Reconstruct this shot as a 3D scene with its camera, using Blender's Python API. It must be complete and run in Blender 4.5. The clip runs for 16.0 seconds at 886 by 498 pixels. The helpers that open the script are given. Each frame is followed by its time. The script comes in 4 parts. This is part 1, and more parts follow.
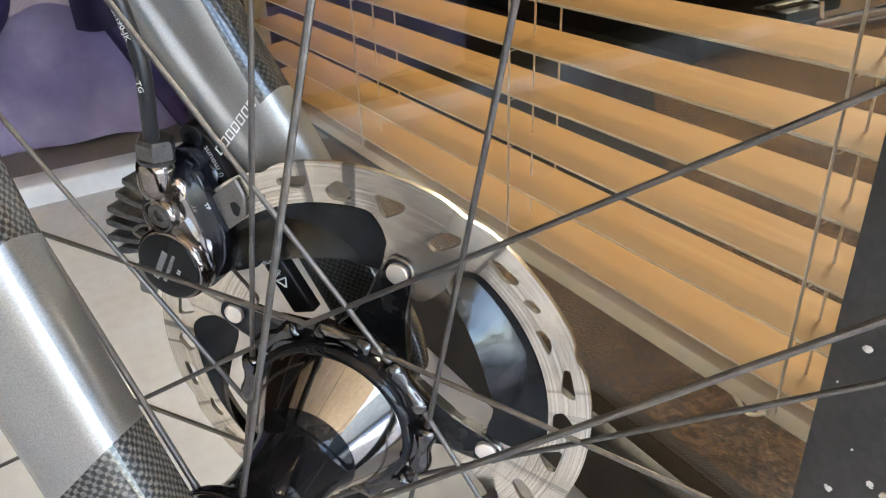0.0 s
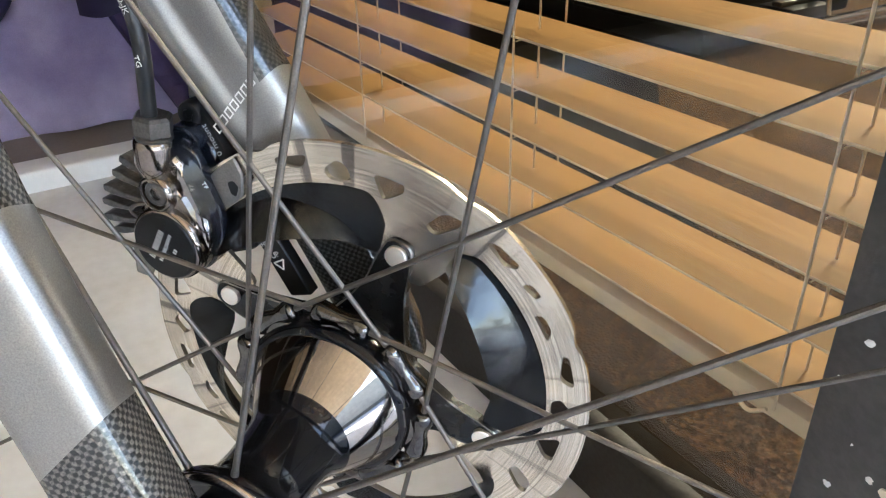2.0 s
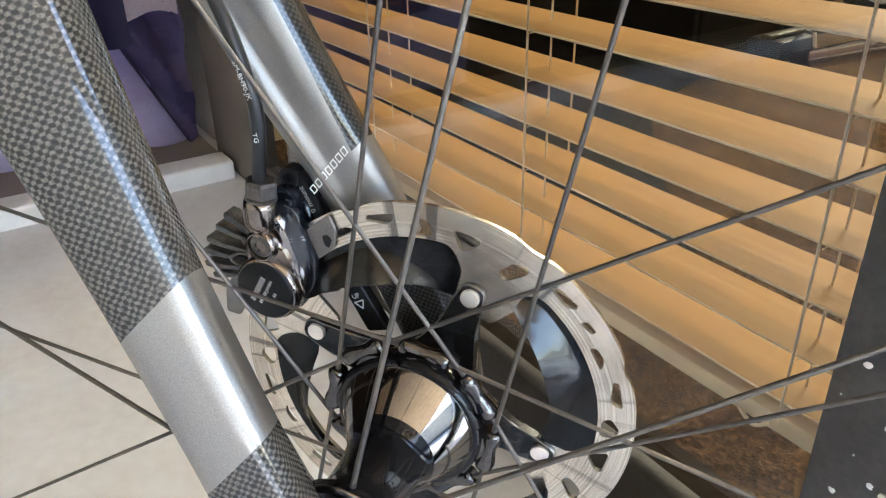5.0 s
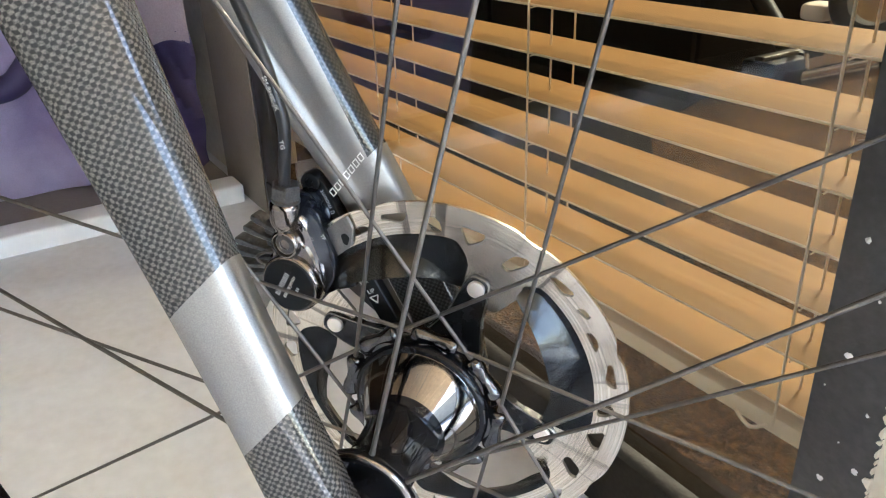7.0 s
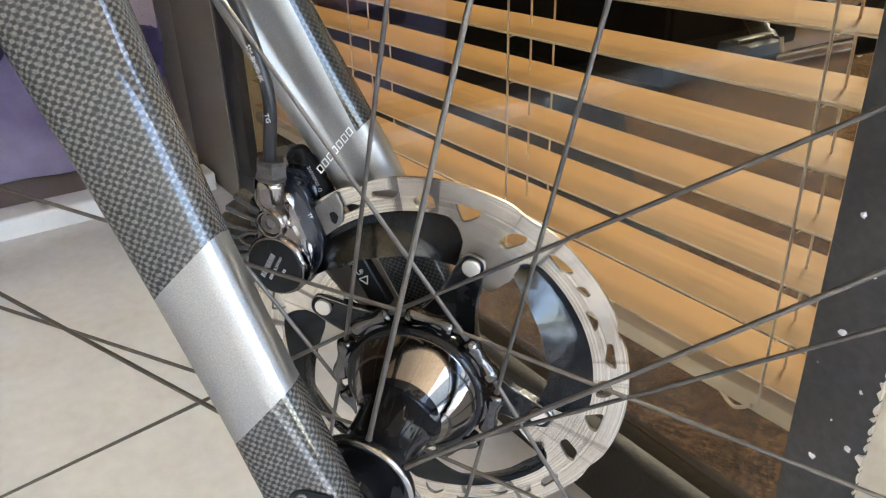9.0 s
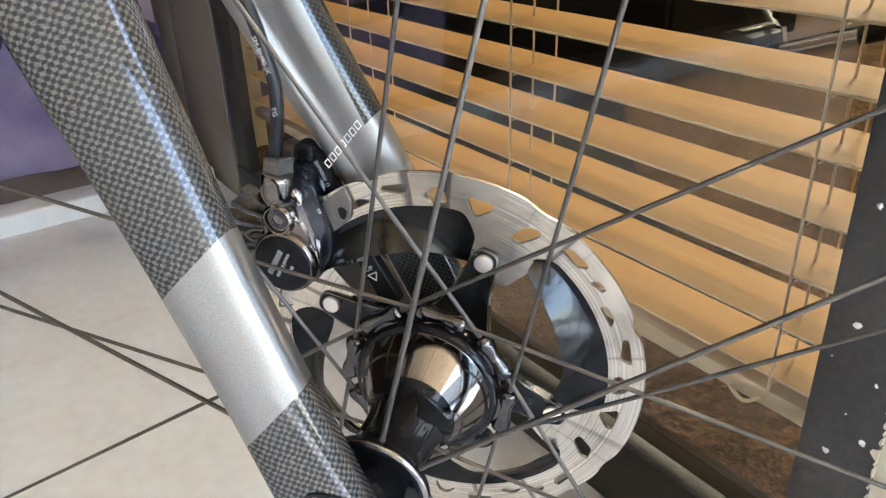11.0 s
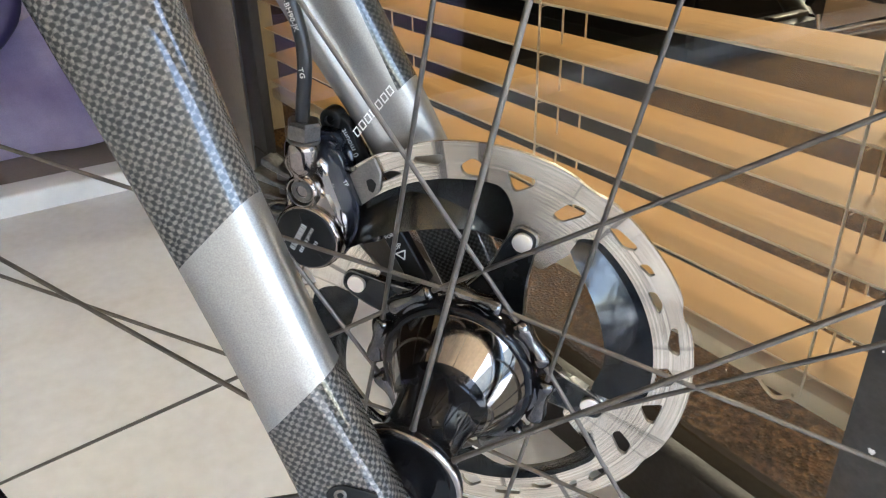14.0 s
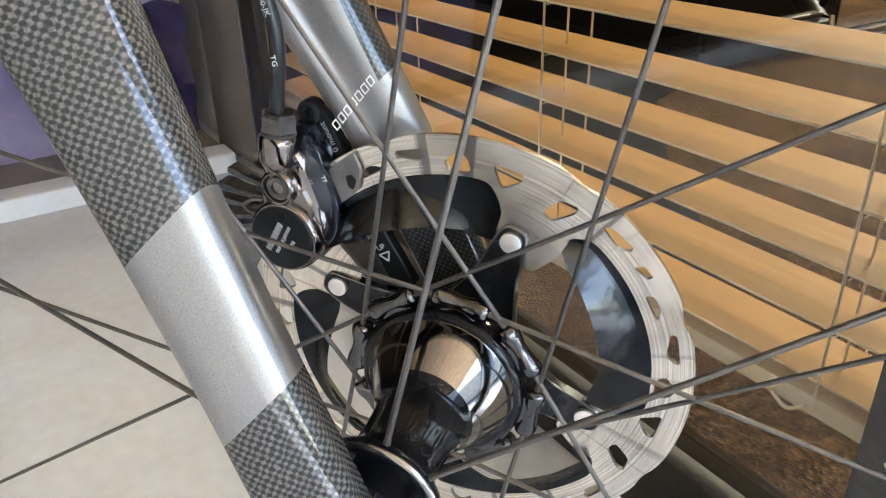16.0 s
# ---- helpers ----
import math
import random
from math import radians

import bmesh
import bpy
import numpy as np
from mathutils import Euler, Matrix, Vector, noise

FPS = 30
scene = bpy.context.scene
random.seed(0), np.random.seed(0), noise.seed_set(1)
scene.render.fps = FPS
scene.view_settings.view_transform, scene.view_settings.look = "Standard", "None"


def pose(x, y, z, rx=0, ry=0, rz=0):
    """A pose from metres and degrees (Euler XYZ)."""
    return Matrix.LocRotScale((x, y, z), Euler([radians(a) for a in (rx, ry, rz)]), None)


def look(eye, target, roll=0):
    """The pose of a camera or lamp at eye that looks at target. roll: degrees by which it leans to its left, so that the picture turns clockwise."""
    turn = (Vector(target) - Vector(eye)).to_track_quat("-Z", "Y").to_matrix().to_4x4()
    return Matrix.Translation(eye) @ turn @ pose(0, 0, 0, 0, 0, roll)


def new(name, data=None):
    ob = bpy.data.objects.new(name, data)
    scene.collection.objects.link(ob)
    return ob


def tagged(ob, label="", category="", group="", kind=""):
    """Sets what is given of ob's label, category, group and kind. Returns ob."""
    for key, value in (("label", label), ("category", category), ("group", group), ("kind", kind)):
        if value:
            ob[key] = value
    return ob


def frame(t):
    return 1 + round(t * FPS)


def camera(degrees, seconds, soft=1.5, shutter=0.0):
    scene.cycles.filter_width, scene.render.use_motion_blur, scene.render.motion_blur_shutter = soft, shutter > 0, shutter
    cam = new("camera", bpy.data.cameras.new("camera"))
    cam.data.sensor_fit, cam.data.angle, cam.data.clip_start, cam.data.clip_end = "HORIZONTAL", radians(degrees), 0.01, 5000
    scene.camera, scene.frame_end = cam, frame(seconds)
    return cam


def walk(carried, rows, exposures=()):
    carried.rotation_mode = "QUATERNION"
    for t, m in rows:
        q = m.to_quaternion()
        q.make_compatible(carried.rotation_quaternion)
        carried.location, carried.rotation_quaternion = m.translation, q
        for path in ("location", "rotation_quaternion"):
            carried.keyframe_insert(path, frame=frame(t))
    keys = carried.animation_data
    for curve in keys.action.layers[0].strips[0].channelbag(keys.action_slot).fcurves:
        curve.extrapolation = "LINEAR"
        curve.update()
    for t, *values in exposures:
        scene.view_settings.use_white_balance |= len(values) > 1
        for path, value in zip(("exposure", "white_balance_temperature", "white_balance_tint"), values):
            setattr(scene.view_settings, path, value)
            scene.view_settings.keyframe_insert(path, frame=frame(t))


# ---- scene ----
cam = camera(60.67, 16.0, soft=1.2)
# seconds, eye in metres, turn in degrees
ROWS = [
    (0.0, 0.1951, -0.0817, 0.4972, 61.491, 2.064, 57.827),
    (0.5, 0.1958, -0.0840, 0.4991, 61.642, 1.953, 57.821),
    (1.0, 0.1949, -0.0842, 0.4973, 61.627, 1.766, 57.899),
    (1.5, 0.1939, -0.0829, 0.4945, 61.400, 1.518, 57.999),
    (2.0, 0.1945, -0.0809, 0.4926, 61.130, 1.232, 58.376),
    (2.5, 0.1971, -0.0768, 0.4941, 60.893, 1.683, 58.606),
    (3.0, 0.2055, -0.0800, 0.5017, 61.168, 2.217, 58.591),
    (3.5, 0.2101, -0.0956, 0.5114, 61.811, 1.863, 58.493),
    (4.0, 0.2048, -0.1131, 0.5138, 62.245, 1.223, 57.405),
    (4.2, 0.1996, -0.1161, 0.5226, 61.785, 0.873, 57.203),
    (6.5, 0.2286, -0.1274, 0.5168, 64.310, 2.236, 57.510),
    (7.0, 0.2304, -0.1372, 0.5229, 64.374, 1.919, 57.402),
    (7.5, 0.2286, -0.1349, 0.5202, 63.907, 2.113, 56.801),
    (8.0, 0.2223, -0.1372, 0.5148, 63.661, 1.885, 56.255),
    (10.3, 0.2158, -0.1423, 0.5141, 63.481, 1.569, 54.371),
    (10.5, 0.2135, -0.1429, 0.5135, 63.300, 1.604, 54.520),
    (11.0, 0.2116, -0.1408, 0.5125, 63.001, 1.879, 54.917),
    (11.5, 0.2111, -0.1398, 0.5124, 62.928, 2.138, 55.233),
    (12.0, 0.2104, -0.1356, 0.5108, 62.926, 2.195, 55.528),
    (12.5, 0.2092, -0.1370, 0.5095, 62.881, 2.013, 55.784),
    (13.0, 0.2093, -0.1404, 0.5100, 62.791, 1.724, 55.860),
    (13.5, 0.2061, -0.1414, 0.5085, 62.648, 1.491, 55.939),
    (14.0, 0.1942, -0.1390, 0.4998, 62.268, 1.153, 56.305),
    (14.5, 0.1858, -0.1308, 0.4930, 62.335, 1.153, 56.909),
    (15.0, 0.1893, -0.1252, 0.4926, 62.938, 1.386, 57.103),
    (15.5, 0.1893, -0.1233, 0.4937, 63.138, 1.531, 57.126),
    (16.0, 0.1879, -0.1238, 0.4904, 62.746, 1.415, 57.206),
]
walk(cam, [(t, pose(x, y, z, rx, ry, rz)) for t, x, y, z, rx, ry, rz in ROWS], exposures=[(0.0, 3.27, 5380, 7), (16.0, 3.27, 5380, 7)])

# ---------------------------------------------------------------- light
world = bpy.data.worlds.new("world")
scene.world = world
world.use_nodes = True
sky = world.node_tree.nodes.new("ShaderNodeTexSky")
sky.sky_type = "NISHITA"
sky.sun_disc = False
sky.sun_elevation, sky.sun_rotation = radians(44), radians(76)
sky.air_density, sky.dust_density = 1.0, 1.3
background = world.node_tree.nodes["Background"]
background.inputs["Strength"].default_value = 0.15
world.node_tree.links.new(sky.outputs[0], background.inputs[0])

sun = new("sun", bpy.data.lights.new("sun", "SUN"))
sun.data.energy, sun.data.angle, sun.data.color = 4.5, radians(2), (1.0, 0.95, 0.88)
sun.matrix_world = look((3.0, 0.75, 3.3), (0, 0, 0.3))

shop_lamp = new("shop_lamp", bpy.data.lights.new("shop_lamp", "AREA"))
shop_lamp.data.shape, shop_lamp.data.size, shop_lamp.data.size_y = "RECTANGLE", 0.9, 0.6
shop_lamp.data.energy, shop_lamp.data.color = 21.0, (1.0, 0.80, 0.50)
shop_lamp.matrix_world = look((-1.05, 3.9, 2.6), (-0.2, 0.34, 0.3))

shop_spot = new("shop_spot", bpy.data.lights.new("shop_spot", "SPOT"))
shop_spot.data.energy, shop_spot.data.color = 20.0, (1.0, 0.66, 0.28)
shop_spot.data.spot_size, shop_spot.data.spot_blend, shop_spot.data.shadow_soft_size = radians(56), 1.0, 0.15
shop_spot.matrix_world = look((0.06, 1.75, 2.40), (-0.36, 0.86, 0.15))

# ---------------------------------------------------------------- materials


def nodes_of(name):
    m = bpy.data.materials.new(name)
    m.use_nodes = True
    return m, m.node_tree.nodes, m.node_tree.links, m.node_tree.nodes["Principled BSDF"]


def surface(name, colour, rough=0.5, metal=0.0, vary=0.12, scale=60.0, bump=0.0, fine=400.0, coat=0.0, second=None, patch=0.5, spec=0.5):
    """Painted, stone or metal surface with blotches (scale) and fine grain (fine)."""
    m, n, k, b = nodes_of(name)
    co = n.new("ShaderNodeTexCoord")
    big = n.new("ShaderNodeTexNoise")
    big.inputs["Scale"].default_value, big.inputs["Detail"].default_value = scale, 5
    small = n.new("ShaderNodeTexNoise")
    small.inputs["Scale"].default_value, small.inputs["Detail"].default_value = fine, 3
    k.new(co.outputs["Object"], big.inputs["Vector"])
    k.new(co.outputs["Object"], small.inputs["Vector"])
    ramp = n.new("ShaderNodeValToRGB")
    ramp.color_ramp.elements[0].position, ramp.color_ramp.elements[1].position = patch - 0.18, patch + 0.18
    dark = second or [c * (1 - vary) for c in colour]
    ramp.color_ramp.elements[0].color, ramp.color_ramp.elements[1].color = (*dark, 1), (*colour, 1)
    k.new(big.outputs["Fac"], ramp.inputs["Fac"])
    mix = n.new("ShaderNodeMix")
    mix.data_type, mix.blend_type = "RGBA", "OVERLAY"
    mix.inputs["Factor"].default_value = min(1.0, vary * 1.5)
    k.new(ramp.outputs["Color"], mix.inputs["A"])
    k.new(small.outputs["Fac"], mix.inputs["B"])
    k.new(mix.outputs["Result"], b.inputs["Base Color"])
    b.inputs["Metallic"].default_value, b.inputs["Specular IOR Level"].default_value = metal, spec
    mapped = n.new("ShaderNodeMapRange")
    mapped.inputs["To Min"].default_value, mapped.inputs["To Max"].default_value = max(0.02, rough * 0.75), min(1.0, rough * 1.3)
    k.new(big.outputs["Fac"], mapped.inputs["Value"])
    k.new(mapped.outputs["Result"], b.inputs["Roughness"])
    b.inputs["Coat Weight"].default_value, b.inputs["Coat Roughness"].default_value = coat, 0.06
    if bump:
        bp = n.new("ShaderNodeBump")
        bp.inputs["Strength"].default_value, bp.inputs["Distance"].default_value = 1.0, bump
        k.new(small.outputs["Fac"], bp.inputs["Height"])
        k.new(bp.outputs["Normal"], b.inputs["Normal"])
    return m


def weave(name, silver_from=None, silver_to=None, across_from=None, rough=0.32, coat=1.0, tow=(0.128, 0.118, 0.103)):
    """Clear-coated carbon twill; with limits, the silver paint lies between two slanting lines along the leg.
    The u map runs round the leg and v along it, in millimetres."""
    m, n, k, b = nodes_of(name)

    def math_node(op, a, c=None):
        x = n.new("ShaderNodeMath")
        x.operation = op
        for slot, v in ((0, a), (1, c)):
            if v is None:
                continue
            if isinstance(v, (int, float)):
                x.inputs[slot].default_value = v
            else:
                k.new(v, x.inputs[slot])
        return x.outputs[0]

    uv = n.new("ShaderNodeUVMap")
    sep = n.new("ShaderNodeSeparateXYZ")
    k.new(uv.outputs["UV"], sep.inputs[0])
    wob = n.new("ShaderNodeTexNoise")
    wob.inputs["Scale"].default_value = 0.35
    k.new(uv.outputs["UV"], wob.inputs["Vector"])
    off = math_node("MULTIPLY", math_node("SUBTRACT", wob.outputs["Fac"], 0.5), 1.7)
    u = math_node("MULTIPLY", math_node("ADD", sep.outputs[0], off), 0.84)
    v = math_node("MULTIPLY", math_node("ADD", sep.outputs[1], off), 0.84)
    # soft plain weave: each tow is rounded across its width
    wave = math_node("MULTIPLY", math_node("SINE", math_node("MULTIPLY", u, math.pi)), math_node("SINE", math_node("MULTIPLY", v, math.pi)))
    tows = n.new("ShaderNodeMapRange")
    tows.interpolation_type = "SMOOTHSTEP"
    tows.inputs["From Min"].default_value, tows.inputs["From Max"].default_value = -0.45, 0.70
    k.new(wave, tows.inputs["Value"])
    fibre = n.new("ShaderNodeTexNoise")
    fibre.inputs["Scale"].default_value, fibre.inputs["Detail"].default_value = 1.6, 4
    k.new(uv.outputs["UV"], fibre.inputs["Vector"])
    tone = n.new("ShaderNodeMix")
    tone.data_type = "RGBA"
    tone.inputs["A"].default_value, tone.inputs["B"].default_value = (0.004, 0.004, 0.004, 1), (*tow, 1)
    shine = math_node("MULTIPLY", math_node("ADD", math_node("MULTIPLY", tows.outputs["Result"], 0.85), 0.08), math_node("ADD", math_node("MULTIPLY", fibre.outputs["Fac"], 2.6), -0.4))
    k.new(shine, tone.inputs["Factor"])
    bp = n.new("ShaderNodeBump")
    bp.inputs["Strength"].default_value, bp.inputs["Distance"].default_value = 0.4, 0.0002
    k.new(tows.outputs["Result"], bp.inputs["Height"])
    b.inputs["Coat Weight"].default_value, b.inputs["Coat Roughness"].default_value = 0.85, 0.04
    b.inputs["Coat IOR"].default_value = 1.5
    smooth = n.new("ShaderNodeNewGeometry")
    k.new(smooth.outputs["Normal"], b.inputs["Coat Normal"])
    if silver_from is None:
        k.new(tone.outputs["Result"], b.inputs["Base Color"])
        k.new(bp.outputs["Normal"], b.inputs["Normal"])
        b.inputs["Roughness"].default_value, b.inputs["Metallic"].default_value = 0.5, 0.1
        b.inputs["Specular IOR Level"].default_value = 0.1
        return m
    co = n.new("ShaderNodeTexCoord")
    place = n.new("ShaderNodeSeparateXYZ")
    k.new(co.outputs["Object"], place.inputs[0])
    slant = math_node("ADD", math_node("MULTIPLY", place.outputs[0], -0.727), math_node("MULTIPLY", place.outputs[1], 0.687))
    band = math_node("MULTIPLY", math_node("GREATER_THAN", slant, silver_from), math_node("LESS_THAN", slant, silver_to))
    if across_from is not None:
        # on the far leg the paint also runs on up the rear face, beside a carbon front edge
        side = math_node("ADD", math_node("MULTIPLY", place.outputs[0], 0.9455 - 0.06 * 0.3256), math_node("MULTIPLY", place.outputs[1], 0.3256 + 0.06 * 0.9455))
        rear = math_node("MULTIPLY", math_node("LESS_THAN", side, across_from), math_node("GREATER_THAN", slant, silver_from))
        band = math_node("MAXIMUM", band, rear)
    flake = n.new("ShaderNodeTexNoise")
    flake.inputs["Scale"].default_value, flake.inputs["Detail"].default_value = 2600, 2
    k.new(co.outputs["Object"], flake.inputs["Vector"])
    silver = n.new("ShaderNodeMix")
    silver.data_type = "RGBA"
    silver.inputs["A"].default_value, silver.inputs["B"].default_value = (0.12, 0.115, 0.107, 1), (0.29, 0.28, 0.262, 1)
    k.new(flake.outputs["Fac"], silver.inputs["Factor"])
    both = n.new("ShaderNodeMix")
    both.data_type = "RGBA"
    k.new(band, both.inputs["Factor"])
    k.new(tone.outputs["Result"], both.inputs["A"])
    k.new(silver.outputs["Result"], both.inputs["B"])
    k.new(both.outputs["Result"], b.inputs["Base Color"])
    flat = n.new("ShaderNodeMix")
    flat.data_type = "VECTOR"
    geo = n.new("ShaderNodeNewGeometry")
    k.new(band, flat.inputs["Factor"])
    k.new(bp.outputs["Normal"], flat.inputs["A"])
    k.new(geo.outputs["Normal"], flat.inputs["B"])
    k.new(flat.outputs["Result"], b.inputs["Normal"])
    for socket, carbon, paint in (("Roughness", 0.5, rough), ("Metallic", 0.1, 0.75), ("Coat Weight", 0.85, coat), ("Specular IOR Level", 0.1, 0.5)):
        x = math_node("ADD", math_node("MULTIPLY", band, paint - carbon), carbon)
        k.new(x, b.inputs[socket])
    return m


def brushed(name, colour, rough):
    """Machined steel with fine rings about the axle."""
    m, n, k, b = nodes_of(name)
    co = n.new("ShaderNodeTexCoord")
    sep = n.new("ShaderNodeSeparateXYZ")
    k.new(co.outputs["Object"], sep.inputs[0])
    flat = n.new("ShaderNodeCombineXYZ")
    k.new(sep.outputs[0], flat.inputs[0])
    k.new(sep.outputs[1], flat.inputs[1])
    r = n.new("ShaderNodeVectorMath")
    r.operation = "LENGTH"
    k.new(flat.outputs[0], r.inputs[0])
    rings = n.new("ShaderNodeTexNoise")
    rings.noise_dimensions = "1D"
    rings.inputs["Scale"].default_value, rings.inputs["Detail"].default_value, rings.inputs["Roughness"].default_value = 1000, 10, 0.85
    k.new(r.outputs["Value"], rings.inputs["W"])
    wear = n.new("ShaderNodeTexNoise")
    wear.inputs["Scale"].default_value, wear.inputs["Detail"].default_value = 70, 4
    k.new(co.outputs["Object"], wear.inputs["Vector"])
    mix = n.new("ShaderNodeMix")
    mix.data_type = "RGBA"
    mix.inputs["A"].default_value = (*[c * 0.30 for c in colour], 1)
    mix.inputs["B"].default_value = (*colour, 1)
    lines = n.new("ShaderNodeValToRGB")
    lines.color_ramp.elements[0].position, lines.color_ramp.elements[1].position = 0.36, 0.56
    k.new(rings.outputs["Fac"], lines.inputs["Fac"])
    # the scoring is heavy in some stretches and polished away in others
    worn = n.new("ShaderNodeTexNoise")
    worn.inputs["Scale"].default_value, worn.inputs["Detail"].default_value = 42, 3
    k.new(co.outputs["Object"], worn.inputs["Vector"])
    gate = n.new("ShaderNodeMapRange")
    gate.inputs["From Min"].default_value, gate.inputs["From Max"].default_value = 0.38, 0.62
    gate.inputs["To Min"].default_value, gate.inputs["To Max"].default_value = 0.85, 0.0
    k.new(worn.outputs["Fac"], gate.inputs["Value"])
    most = n.new("ShaderNodeMath")
    most.operation = "MAXIMUM"
    k.new(lines.outputs["Color"], most.inputs[0])
    k.new(gate.outputs["Result"], most.inputs[1])
    k.new(most.outputs[0], mix.inputs["Factor"])
    mud = n.new("ShaderNodeMix")
    mud.data_type, mud.blend_type = "RGBA", "MULTIPLY"
    mud.inputs["Factor"].default_value = 0.25
    k.new(mix.outputs["Result"], mud.inputs["A"])
    k.new(wear.outputs["Fac"], mud.inputs["B"])
    # dark radial bars put into the colour for the ring's streaky reflections
    turn = n.new("ShaderNodeMath")
    turn.operation = "ARCTAN2"
    k.new(sep.outputs[1], turn.inputs[0])
    k.new(sep.outputs[0], turn.inputs[1])
    rays = n.new("ShaderNodeTexNoise")
    rays.noise_dimensions = "1D"
    rays.inputs["Scale"].default_value, rays.inputs["Detail"].default_value = 9, 5
    k.new(turn.outputs[0], rays.inputs["W"])
    dark_bar = n.new("ShaderNodeMapRange")
    dark_bar.inputs["From Min"].default_value, dark_bar.inputs["From Max"].default_value = 0.60, 0.68
    dark_bar.inputs["To Min"].default_value, dark_bar.inputs["To Max"].default_value = 0.0, 0.75
    k.new(rays.outputs["Fac"], dark_bar.inputs["Value"])
    barred = n.new("ShaderNodeMix")
    barred.data_type = "RGBA"
    barred.inputs["B"].default_value = (0.10, 0.095, 0.09, 1)
    k.new(dark_bar.outputs["Result"], barred.inputs["Factor"])
    k.new(mud.outputs["Result"], barred.inputs["A"])
    k.new(barred.outputs["Result"], b.inputs["Base Color"])
    b.inputs["Metallic"].default_value = 1.0
    round_about = n.new("ShaderNodeTangent")
    round_about.direction_type, round_about.axis = "RADIAL", "Z"
    k.new(round_about.outputs[0], b.inputs["Tangent"])
    b.inputs["Anisotropic"].default_value = 0.75
    rr = n.new("ShaderNodeMapRange")
    rr.inputs["To Min"].default_value, rr.inputs["To Max"].default_value = rough * 0.8, rough * 1.3
    k.new(wear.outputs["Fac"], rr.inputs["Value"])
    k.new(rr.outputs["Result"], b.inputs["Roughness"])
    bp = n.new("ShaderNodeBump")
    bp.inputs["Strength"].default_value, bp.inputs["Distance"].default_value = 0.25, 0.00001
    k.new(rings.outputs["Fac"], bp.inputs["Height"])
    k.new(bp.outputs["Normal"], b.inputs["Normal"])
    return m


def wood(name, light, dark):
    m, n, k, b = nodes_of(name)
    co = n.new("ShaderNodeTexCoord")
    stretch = n.new("ShaderNodeMapping")
    stretch.inputs["Scale"].default_value = (2.5, 70, 70)
    info = n.new("ShaderNodeObjectInfo")
    k.new(co.outputs["Object"], stretch.inputs["Vector"])
    shift = n.new("ShaderNodeVectorMath")
    shift.operation = "ADD"
    k.new(stretch.outputs[0], shift.inputs[0])
    k.new(info.outputs["Random"], shift.inputs[1])
    grain = n.new("ShaderNodeTexNoise")
    grain.inputs["Scale"].default_value, grain.inputs["Detail"].default_value = 3, 6
    k.new(shift.outputs[0], grain.inputs["Vector"])
    ramp = n.new("ShaderNodeValToRGB")
    ramp.color_ramp.elements[0].position, ramp.color_ramp.elements[1].position = 0.25, 0.75
    ramp.color_ramp.elements[0].color, ramp.color_ramp.elements[1].color = (*dark, 1), (*light, 1)
    k.new(grain.outputs["Fac"], ramp.inputs["Fac"])
    k.new(ramp.outputs["Color"], b.inputs["Base Color"])
    b.inputs["Roughness"].default_value, b.inputs["Specular IOR Level"].default_value = 0.6, 0.3
    return m


def clear_glass(name):
    m, n, k, b = nodes_of(name)
    b.inputs["Base Color"].default_value = (0.96, 0.98, 0.97, 1)
    b.inputs["Roughness"].default_value, b.inputs["IOR"].default_value = 0.0, 1.47
    b.inputs["Transmission Weight"].default_value = 1.0
    return m


def speckled(name, base, dark, light, scale, rough=0.95, bump=0.002):
    """Carpet: tufts with dark and light flecks over broad worn patches."""
    m, n, k, b = nodes_of(name)
    co = n.new("ShaderNodeTexCoord")
    tuft = n.new("ShaderNodeTexVoronoi")
    tuft.inputs["Scale"].default_value = scale
    k.new(co.outputs["Object"], tuft.inputs["Vector"])
    wide = n.new("ShaderNodeTexNoise")
    wide.inputs["Scale"].default_value, wide.inputs["Detail"].default_value = 9, 6
    k.new(co.outputs["Object"], wide.inputs["Vector"])
    ramp = n.new("ShaderNodeValToRGB")
    ramp.color_ramp.elements[0].color, ramp.color_ramp.elements[1].color = (*dark, 1), (*light, 1)
    mid = ramp.color_ramp.elements.new(0.5)
    mid.color = (*base, 1)
    mixed = n.new("ShaderNodeMix")
    mixed.inputs["Factor"].default_value = 0.5
    sep = n.new("ShaderNodeSeparateColor")
    k.new(tuft.outputs["Color"], sep.inputs[0])
    k.new(sep.outputs[0], mixed.inputs["A"])
    k.new(wide.outputs["Fac"], mixed.inputs["B"])
    k.new(mixed.outputs["Result"], ramp.inputs["Fac"])
    k.new(ramp.outputs["Color"], b.inputs["Base Color"])
    b.inputs["Roughness"].default_value, b.inputs["Specular IOR Level"].default_value = rough, 0.1
    bp = n.new("ShaderNodeBump")
    bp.inputs["Distance"].default_value = bump
    k.new(tuft.outputs["Distance"], bp.inputs["Height"])
    k.new(bp.outputs["Normal"], b.inputs["Normal"])
    return m


